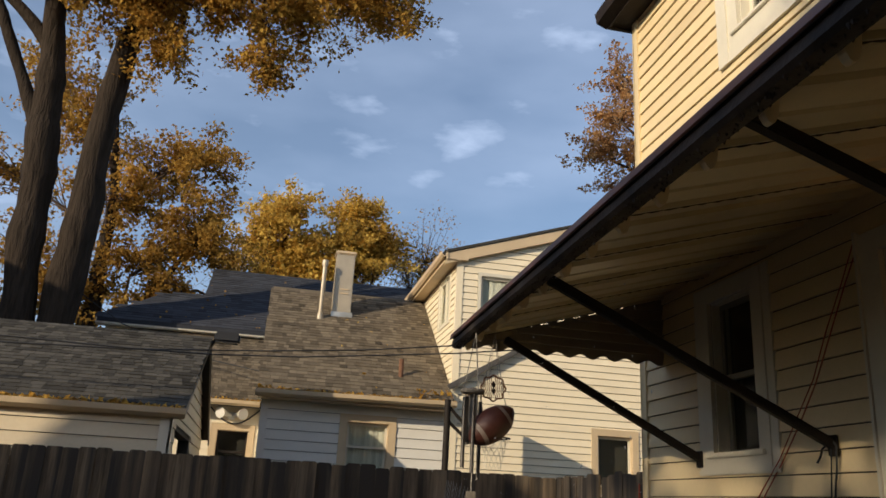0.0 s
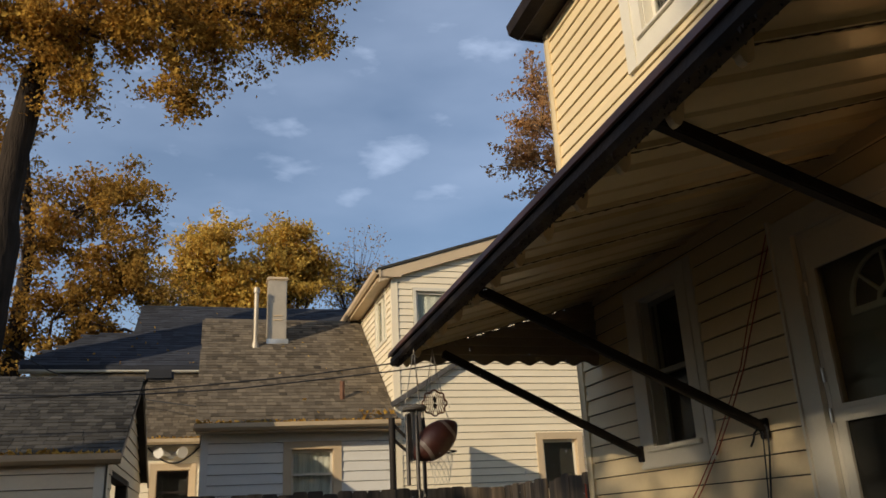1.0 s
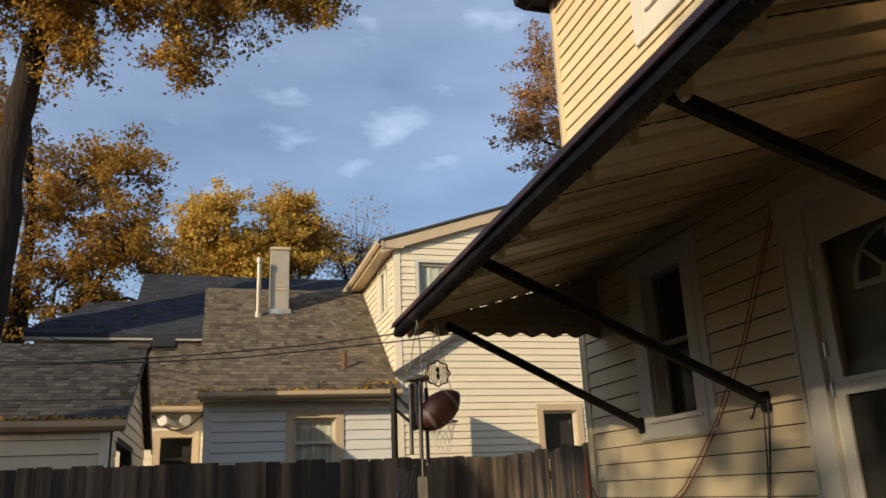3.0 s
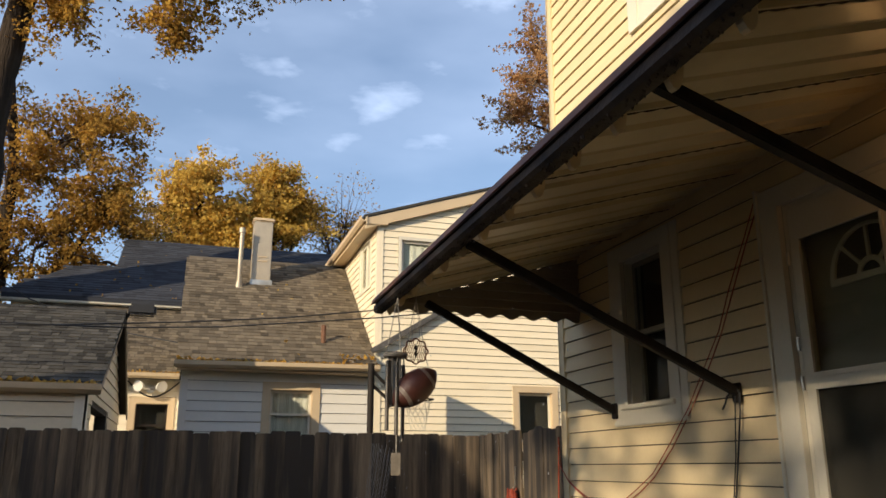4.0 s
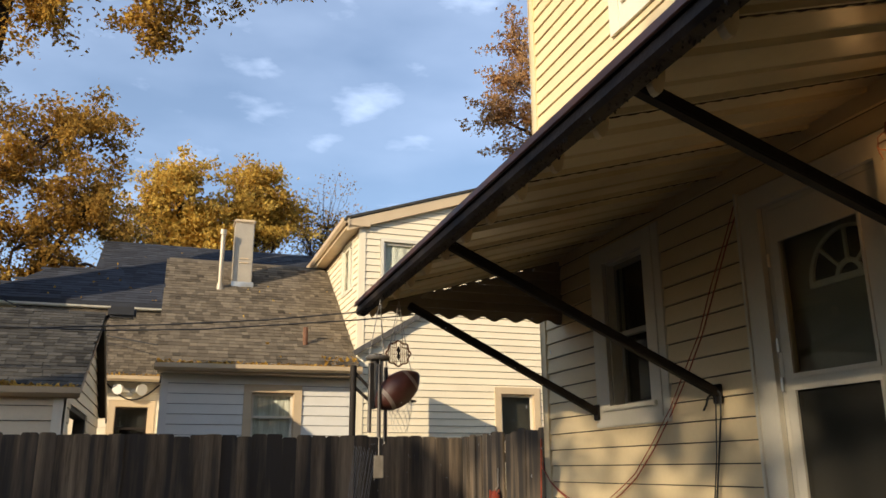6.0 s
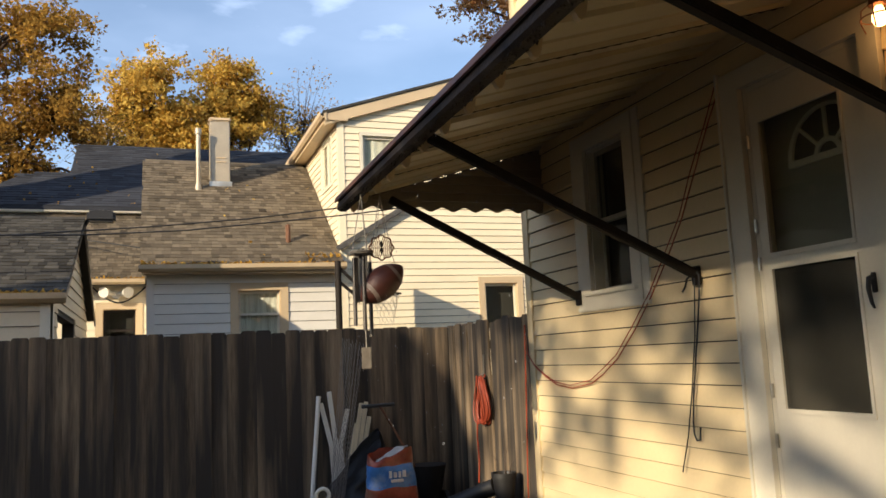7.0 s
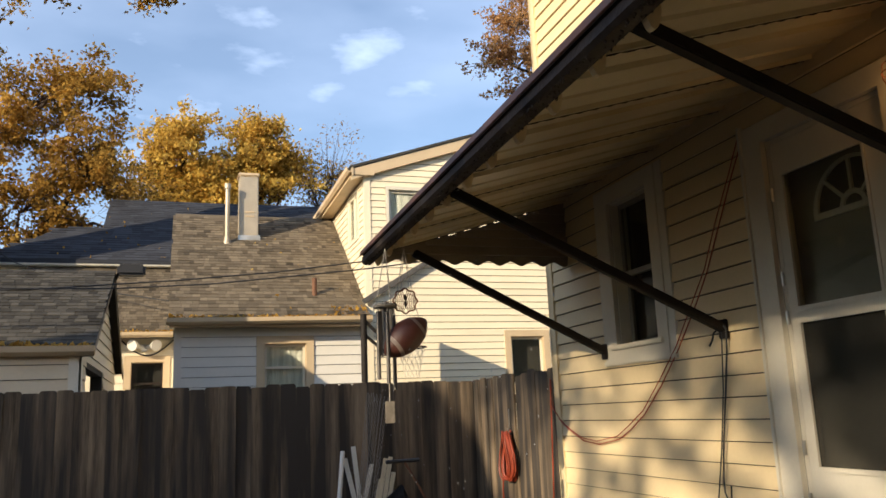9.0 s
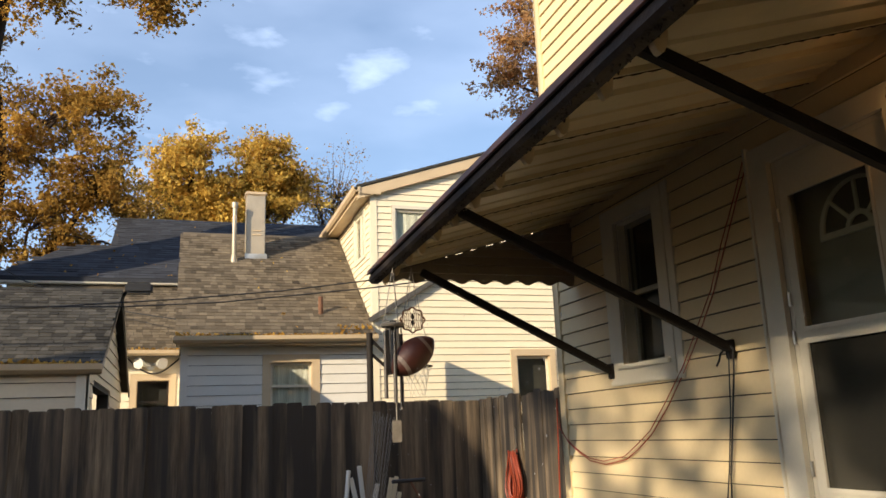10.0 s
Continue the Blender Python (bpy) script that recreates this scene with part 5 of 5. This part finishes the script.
glow.data.energy, glow.data.color, glow.data.shadow_soft_size = 0.22, (1.0, 0.55, 0.22), 0.03
glow.location = (LX, LY, LZ - 0.09)

# ---- cords on the house wall ----
ext = thing("power_lead", (3.02, 5.4, 1.3), "thin orange extension cord looped along the wall", "cord")
for dz, r in ((0.0, 0.0042), (0.022, 0.0036)):
    bm = bmesh.new()
    raw = [(3.69, 2.96), (3.82, 2.77), (3.97, 2.53), (4.12, 2.29), (4.28, 2.09), (4.48, 1.87), (4.70, 1.66), (4.93, 1.48), (5.12, 1.38), (5.29, 1.31), (5.58, 1.27), (5.82, 1.29), (6.02, 1.36), (6.18, 1.43), (6.31, 1.54)]
    tube(bm, [(XH - 0.032 - dz * 0.3, a + dz * (0.4 if i % 2 else 1), z + dz) for i, (a, z) in enumerate(raw)], r, 6)
    smooth(part("cord", bm, ORANGE, ext))
bm = bmesh.new()
tube(bm, [(XH - 0.03, 6.31, 1.54), (XH - 0.035, 6.33, 1.78), (XH - 0.034, 6.36, 1.4), (XH - 0.035, 6.40, 0.9), (XH - 0.034, 6.44, 0.5), (XH - 0.03, 6.46, 0.2)], 0.006, 6)
smooth(part("cord", bm, ORANGE, ext))
strap = thing("bungee_cord", (3.0, 4.05, 1.9), "black bungee cord with hook hanging from the brace", "cord")
for pts, r in (([(4.03, 1.985), (3.985, 1.94), (4.0, 1.82), (4.06, 1.55), (4.13, 1.25), (4.15, 1.10), (4.15, 1.04), (4.13, 1.005), (4.10, 1.01), (4.09, 1.08)], 0.0055),
               ([(4.06, 1.985), (4.03, 1.92), (4.07, 1.6), (4.14, 1.28), (4.21, 1.02), (4.29, 0.81)], 0.004),
               ([(4.06, 1.95), (4.10, 1.93), (4.12, 1.89), (4.15, 1.86)], 0.006)):
    bm = bmesh.new()
    tube(bm, [(XH - 0.045, a, z) for a, z in pts], r, 7)
    smooth(part("strap", bm, BLACK, strap))

# ---- basketball hoop in the neighbour's yard ----
hoop = thing("basketball_hoop", (2.69, 11.95, 0), "basketball hoop on a black steel pole with a white net", "basketball hoop")
bm = bmesh.new()
tube(bm, [(2.69, 11.95, 0), (2.69, 11.95, 3.04)], 0.048, 12)
smooth(part("pole", bm, STEEL, hoop))
for a, b in (((2.69, 11.95, 2.96), (3.03, 11.95, 2.62)), ((2.69, 11.95, 2.74), (3.03, 11.95, 2.45)), ((2.98, 11.95, 2.72), (3.03, 11.95, 2.42))):
    bm = bmesh.new()
    bar(bm, a, b, 0.04, 0.04)
    part("brace", bm, STEEL, hoop)
bm = bmesh.new()
box(bm, (3.03, 11.6, 2.42), (3.06, 12.32, 3.16))
part("backboard", bevel(bm, 0.01), PEWTER, hoop, "grey backboard seen edge-on")
bm = bmesh.new()
rc = (3.42, 11.95, 2.53)
tube(bm, [(rc[0] + 0.23 * math.cos(2 * math.pi * k / 32), rc[1] + 0.23 * math.sin(2 * math.pi * k / 32), rc[2]) for k in range(33)], 0.012, 8, cap=False)
bar(bm, (3.08, 11.95, 2.54), (3.22, 11.95, 2.54), 0.12, 0.03)
smooth(part("rim", bm, STEEL, hoop))
bm = bmesh.new()
for k in range(12):
    for sgn in (1, -1):
        pts = []
        for j in range(7):
            a = 2 * math.pi * (k + sgn * j * 0.5) / 12
            r = 0.22 - 0.11 * (j / 6) ** 0.7
            pts.append((rc[0] + r * math.cos(a), rc[1] + r * math.sin(a), rc[2] - 0.075 * j))
        tube(bm, pts, 0.004, 4, cap=False)
part("net", bm, WHITE, hoop, "white string net")

# ---- overhead wires ----
for pts, r in (([(-9, 9.5, 2.75), (-1.43, 9.5, 3.0), (0, 9.5, 3.11), (1.1, 9.5, 3.22), (2.17, 9.5, 3.37), (3.4, 9.5, 3.58)], 0.008),
               ([(-9, 9.4, 3.1), (-1.44, 9.4, 2.99), (-0.6, 9.4, 3.0), (0.4, 9.4, 3.06), (1.3, 9.4, 3.16), (2.17, 9.4, 3.26), (3.4, 9.4, 3.44)], 0.008),
               ([(-6.0, 17.6, 6.6), (-3.0, 17.4, 4.75), (-1.5, 16.6, 4.1), (-0.1, 15.6, 3.75)], 0.012)):
    wire = thing("overhead_wire", pts[0], "thin black service wire strung between the houses", "wire", "overhead wires")
    bm = bmesh.new()
    tube(bm, pts, r, 6)
    part("wire", bm, BLACK, wire)

# ---- things along the fence ----
PVC = mat("white_pvc", (0.80, 0.76, 0.66), 0.5, var=0.12, scale=5, fine=50, bump=0.05)
STAKE = mat("pale_bare_wood", (0.80, 0.71, 0.50), 0.75, var=0.2, scale=6, fine=50, bump=0.2, stretch=(4, 4, 0.6))
WIREM = mat("grey_wire", (0.30, 0.28, 0.25), 0.5, metal=0.5, var=0.3, scale=20, fine=80, bump=0.1)
TARP = mat("black_plastic_sheet", (0.012, 0.012, 0.015), 0.35, var=0.4, scale=4, fine=20, bump=0.6)
YELLOW = mat("yellow_plastic", (0.62, 0.40, 0.06), 0.4, var=0.15, scale=5, fine=50, bump=0.05)
BAGRED = mat("red_bag_film", (0.30, 0.055, 0.03), 0.3, var=0.4, scale=9, fine=30, bump=0.5, stain=(0.34, 0.22, 0.14), stain_at=0.6)
BAGBLUE = mat("blue_bag_film", (0.06, 0.20, 0.50), 0.3, var=0.35, scale=9, fine=30, bump=0.4, stain=(0.5, 0.52, 0.55), stain_at=0.64)
BAGWHITE = mat("white_bag_film", (0.75, 0.72, 0.68), 0.3, var=0.2, scale=8, fine=30, bump=0.4)
GREYP = mat("grey_plastic", (0.04, 0.04, 0.04), 0.5, var=0.2, scale=6, fine=40, bump=0.1)

pole = thing("plastic_pipe", (1.47, 8.02, 0), "white plastic pipe leaning on the fence", "pipe", "pipes by the fence")
bm = bmesh.new()
tube(bm, [(1.455, 7.9, 0.0), (1.62, 8.2, 1.21)], 0.022, 12)
smooth(part("pipe", bm, PVC, pole))
for a, b in (((1.74, 7.95, 0.72), (1.65, 8.2, 1.14)), ((1.79, 7.95, 0.70), (1.735, 8.22, 1.25)), ((1.83, 8.0, 0.72), (1.92, 8.2, 1.07))):
    t = thing("wooden_stake", a, "pale split wooden stake leaning on the fence", "stake", "stakes by the fence")
    a2, b = (a[0] + 0.04, 8.2, 0.0), (b[0], 8.25, b[2])
    mid = (a[0], 8.215, a[2])
    bm = bmesh.new()
    bar(bm, a2, mid, 0.045, 0.02, (0, 1, 0)), bar(bm, mid, b, 0.045, 0.02, (0, 1, 0))
    part("stake", bevel(bm, 0.003), PVC, t)
for dx, top, tilt in ((0.0, 1.12, 0.16), (0.055, 1.13, 0.15), (0.09, 0.98, 0.13), (-0.05, 0.92, 0.15)):
    t = thing("wooden_stake", (1.86 + dx, 8.1, 0), "pale flat wooden lath leaning on the fence", "stake", "laths by the fence")
    bm = bmesh.new()
    bar(bm, (1.84 + dx, 8.2, 0.0), (2.0 + dx + tilt * 0.4, 8.25, top), 0.045, 0.015, (0, 1, 0))
    part("lath", bevel(bm, 0.003), STAKE, t)
roll = thing("wire_fencing", (1.68, 8.1, 0), "bundle of crinkled grey fencing wire leaning on the fence", "wire bundle")
rw = random.Random(4)
for k in range(14):
    f = k / 13
    lo, hi = Vector((1.56 + 0.12 * f, 7.62 + 0.05 * rw.random(), 0.0)), Vector((1.88 + 0.22 * f, 8.2 + 0.05 * rw.random(), 1.80 - 0.06 * f - 0.06 * rw.random()))
    bm = bmesh.new()
    tube(bm, [lo.lerp(hi, j / 70) + Vector((0.004 * (1 if j % 2 else -1), 0, 0)) for j in range(71)], 0.003, 4)
    part("strand", bm, WIREM, roll)

tarp = thing("plastic_sheet", (1.85, 7.8, 0), "heap of black plastic sheeting against the fence", "tarpaulin")
bm = bmesh.new()
N, M = 18, 22
grid = []
for i in range(N + 1):
    row = []
    for j in range(M + 1):
        u, v = i / N, j / M
        crest = 0.34 + 0.78 * u - 1.6 * max(0, u - 0.66) ** 1.2 * 2
        p = Vector((1.58 + 0.85 * u + 0.10 * v * (1 - u), 7.62 + 0.55 * v, crest * math.sin(v * 1.57) ** 0.8))
        p += noise.noise_vector(p * 5) * 0.045 + noise.noise_vector(p * 14) * 0.012
        p.z = max(p.z, 0.0)
        row.append(bm.verts.new(p))
    grid.append(row)
for i in range(N):
    for j in range(M):
        bm.faces.new((grid[i][j], grid[i + 1][j], grid[i + 1][j + 1], grid[i][j + 1]))
bmesh.ops.solidify(bm, geom=list(bm.faces), thickness=0.006)
smooth(part("sheet", bm, TARP, tarp), 70)

bag = thing("garden_bag", (2.08, 7.3, 0), "crumpled red and blue plastic bag standing open", "bag")


def bag_shell(name, z0, z1, grow, m, label="", wild=0.0):
    bm = bmesh.new()
    rings = []
    for j in range(13):
        z = z0 + (z1 - z0) * j / 12
        ring = []
        for k in range(32):
            a = 2 * math.pi * k / 32
            w = 1 - 0.16 * (z / 0.72) ** 2
            x = 0.235 * w * math.copysign(abs(math.cos(a)) ** 0.6, math.cos(a))
            y = 0.13 * w * math.copysign(abs(math.sin(a)) ** 0.6, math.sin(a))
            p = Vector((2.075 + x, 7.3 + y, z))
            p += noise.noise_vector(p * 7) * 0.022 + noise.noise_vector(p * 19) * 0.009 + Vector((x, y, 0)).normalized() * grow
            p.z += wild * (j / 12) * noise.noise(p * 6)
            ring.append(bm.verts.new(p))
        rings.append(ring)
    for a, b in zip(rings, rings[1:]):
        for k in range(32):
            bm.faces.new((a[k], a[(k + 1) % 32], b[(k + 1) % 32], b[k]))
    return smooth(part(name, bm, m, bag, label), 60)


bag_shell("body", 0.0, 0.46, 0.0, BAGRED, "dark red lower film")
bag_shell("blue_panel", 0.42, 0.62, 0.003, BAGBLUE, "bright blue printed panel")
bag_shell("red_rim", 0.60, 0.74, 0.002, BAGRED, "torn red rim", 0.22)
bm = bmesh.new()
prev = None
for j in range(10):
    cur = []
    for k in range(10):
        u, v = k / 9, j / 9
        p = Vector((1.93 + 0.26 * u + 0.05 * v, 7.22 + 0.10 * v, 0.62 + 0.05 * v + 0.17 * u * (1 - 0.4 * u)))
        p += noise.noise_vector(p * 11) * 0.03
        cur.append(bm.verts.new(p))
    if prev:
        for k in range(9):
            bm.faces.new((prev[k], prev[k + 1], cur[k + 1], cur[k]))
    prev = cur
bmesh.ops.solidify(bm, geom=list(bm.faces), thickness=0.004)
smooth(part("torn_flap", bm, BAGWHITE, bag, "crumpled white inner flap"), 70)
for x, z, w, h in ((2.03, 0.545, 0.022, 0.06), (2.075, 0.54, 0.026, 0.045), (2.115, 0.54, 0.02, 0.05), (2.155, 0.545, 0.028, 0.055), (2.09, 0.49, 0.11, 0.022)):
    bm = bmesh.new()
    box(bm, (x - w / 2, 7.132, z - h / 2), (x + w / 2, 7.155, z + h / 2))
    part("lettering_bar", bm, BAGWHITE, bag)

can = thing("plastic_jug", (1.47, 7.2, 0), "yellow plastic jug with a cream loop handle", "jug")
bm = bmesh.new()
lathe(bm, [(0.10, 0.0), (0.115, 0.02), (0.115, 0.27), (0.10, 0.33), (0.05, 0.37), (0.04, 0.39), (0.0, 0.39)], (1.47, 7.2, 0), 24)
smooth(part("body", bm, YELLOW, can))
bm = bmesh.new()
tube(bm, [(1.44 + 0.055 * math.cos(a), 7.2, 0.42 + 0.055 * math.sin(a)) for a in [2 * math.pi * k / 20 for k in range(21)]], 0.016, 8, cap=False)
smooth(part("handle", bm, PVC, can, "cream loop handle"))
bm = bmesh.new()
tube(bm, [(1.48, 7.075, 0.33), (1.48, 7.10, 0.34)], 0.03, 14)
part("cap", bm, BLACK, can)

mower = thing("garden_spreader", (2.2, 7.9, 0), "dark garden spreader with bent handle bar", "garden tool")
bm = bmesh.new()
tube(bm, [(1.98, 7.9, 1.10), (2.31, 7.9, 1.105)], 0.018, 10)
smooth(part("handle_bar", bm, GREYP, mower))
bm = bmesh.new()
tube(bm, [(2.16, 7.9, 1.10), (2.30, 7.88, 0.85), (2.48, 7.85, 0.5)], 0.012, 8)
smooth(part("shaft", bm, RUST, mower))
bm = bmesh.new()
lathe(bm, [(0.07, 0.12), (0.10, 0.16), (0.165, 0.48), (0.175, 0.50), (0.16, 0.50)], (2.64, 7.9, 0), 20)
smooth(part("hopper", bm, BLACK, mower))
for x in (2.48, 2.80):
    bm = bmesh.new()
    tube(bm, [(x - 0.02, 7.9, 0.12), (x + 0.02, 7.9, 0.12)], 0.12, 18)
    part("wheel", bm, BLACK, mower)

coil = thing("power_lead_coil", (2.98, 7.27, 1.1), "coil of orange extension cord hung on the fence", "cord")
rc2 = random.Random(8)
for k in range(18):
    bm = bmesh.new()
    w, h = rc2.uniform(0.06, 0.17), rc2.uniform(0.17, 0.23)
    oy, tw = rc2.uniform(-0.05, 0.05), rc2.uniform(-0.15, 0.15)
    pts = []
    for j in range(29):
        a = 2 * math.pi * j / 28
        z = h * math.sin(a)
        pts.append((3.01 - 0.0035 * k + 0.012 * math.sin(2 * a), 7.27 + oy + w * math.cos(a) * (0.75 - 0.25 * math.sin(a)) + tw * z * 0.3, 1.13 + z))
    tube(bm, pts, 0.0075, 6, cap=False)
    smooth(part("loop", bm, ORANGE, coil))
bm = bmesh.new()
tube(bm, [(2.995, 7.2, 1.33), (2.975, 7.25, 1.30), (2.965, 7.30, 1.29), (2.99, 7.34, 1.32)], 0.014, 6)
part("tie", bm, BLACK, coil)
bm = bmesh.new()
tube(bm, [(3.02, 7.27, 1.55), (3.015, 7.27, 1.38), (2.985, 7.26, 1.36), (2.985, 7.27, 1.34)], 0.005, 6)
part("hook", bm, METAL, coil, "thin steel hook")
bm = bmesh.new()
tube(bm, [(2.99, 7.42, 0.98), (2.99, 7.45, 0.8), (2.985, 7.42, 0.55), (2.98, 7.44, 0.35)], 0.007, 6)
smooth(part("tail", bm, ORANGE, coil))

pot = thing("flower_pot", (2.82, 6.75, 0.05), "black plastic flower pot with dry stems", "flower pot")
bm = bmesh.new()
lathe(bm, [(0.075, 0.302), (0.10, 0.51), (0.11, 0.51), (0.11, 0.55), (0.095, 0.55), (0.09, 0.52), (0.0, 0.52)], (2.88, 6.62, 0), 22)
smooth(part("pot", bm, BLACK, pot))
for dx, dy, h in ((0.02, 0.01, 0.28), (-0.03, 0.02, 0.2), (0.0, -0.03, 0.33), (0.04, -0.02, 0.17)):
    bm = bmesh.new()
    tube(bm, [(2.88 + dx, 6.62 + dy, 0.51), (2.88 + 1.5 * dx, 6.62 + dy, 0.51 + h * 0.6), (2.88 + 3 * dx, 6.62 + dy, 0.51 + h)], [0.004, 0.003, 0.0015], 5)
    part("stem", bm, TWIG, pot)
blocks = thing("concrete_block", (2.83, 6.6, 0.05), "stacked grey concrete blocks by the wall", "block")
bm = bmesh.new()
box(bm, (2.66, 6.42, 0.05), (3.0, 6.8, 0.30))
part("block", bevel(bm, 0.012), CONCRETE, blocks)
drain = thing("drain_pipe", (2.6, 6.9, 0.1), "black corrugated drain pipe lying by the fence", "pipe")
bm = bmesh.new()
tube(bm, [(2.35 + 0.5 * k / 40, 7.25 - 0.5 * k / 40, 0.14 + 0.28 * k / 40) for k in range(41)], [0.065 if k % 2 else 0.075 for k in range(41)], 12)
smooth(part("pipe", bm, BLACK, drain), 60)
spout = thing("downspout_piece", (2.8, 6.3, 0.1), "loose white metal downspout piece on the ground", "downspout")
bm = bmesh.new()
bar(bm, (2.50, 6.25, 0.24), (2.95, 6.35, 0.20), 0.08, 0.06)
part("pipe", bevel(bm, 0.012), WHITE, spout)
rock = thing("stone", (2.98, 6.2, 0), "pale rough stones at the house corner", "stone")
bm = bmesh.new()
bmesh.ops.create_icosphere(bm, subdivisions=3, radius=0.12, matrix=Matrix.Translation((2.93, 6.22, 0.17)))
for v in bm.verts:
    v.co += noise.noise_vector(v.co * 7) * 0.05
    v.co.z = max(v.co.z, 0.05)
smooth(part("stone", bm, CONCRETE, rock), 40)

# fallen leaves in the gutters
litter = thing("fallen_leaves", (1.5, 12.6, 3.08), "dry orange leaves lying in the gutters", "leaves", kind="stuff")
rl = random.Random(2)
spots = [(rl.uniform(-0.1, 2.95), 12.63 + rl.uniform(-0.04, 0.10), 3.085 + rl.uniform(0, 0.03)) for _ in range(220)]
spots += [(rl.uniform(2.4, 2.95), 12.7 + rl.uniform(0, 0.25), 3.12 + rl.uniform(0.03, 0.16)) for _ in range(50)]
spots += [(rl.uniform(-1.2, -0.05), 15.62 + rl.uniform(-0.03, 0.1), 3.17 + rl.uniform(0, 0.05)) for _ in range(90)]
spots += [(rl.uniform(-4.0, -0.8), 9.33 + rl.uniform(-0.03, 0.1), 2.385 + rl.uniform(0, 0.03)) for _ in range(200)]
spots += [(x, y, 4.96 + (y - 17.85) * 0.645) for x, y in ((rl.uniform(-2.6, 0.2), rl.uniform(17.9, 20.9)) for _ in range(26)) if x > -1.6 or y < 19.2]
spots += [(x, y, 3.11 + (y - 12.7) * 0.736) for x, y in ((rl.uniform(0.0, 2.9), rl.uniform(12.8, 15.8)) for _ in range(18))]
leaf_cloud("leaves", spots, 1, 0.01, 0.07, MAPLE, litter, 77)

# drops of water under the awning's edge
WATER = mat("water_drop", (0.42, 0.43, 0.44), 0.05, var=0.02, bump=0, spec=1.0)
drops = thing("water_drops", (1.4, 4.2, 2.4), "falling drops of water under the awning edge", "water", kind="stuff")
bm = bmesh.new()
rd = random.Random(31)
for k in range(120):
    yy = rd.choice((5.75, 5.5, 5.6, 5.2, 4.6, 3.95, 3.9, 3.6, 5.8, 3.0)) + rd.uniform(-0.2, 0.2)
    zz = 2.62 - rd.random() ** 1.6 * 1.5
    xx = front_x(yy) + rd.uniform(-0.02, 0.06)
    r = rd.uniform(0.0009, 0.0022)
    bmesh.ops.create_icosphere(bm, subdivisions=1, radius=r, matrix=Matrix.Translation((xx, yy, zz)) @ Matrix.Diagonal((1, 1, rd.uniform(1.2, 4.0), 1)))
tagged(part("drops", bm, WATER, drops), kind="stuff")

lay_siding()
lay_fence()
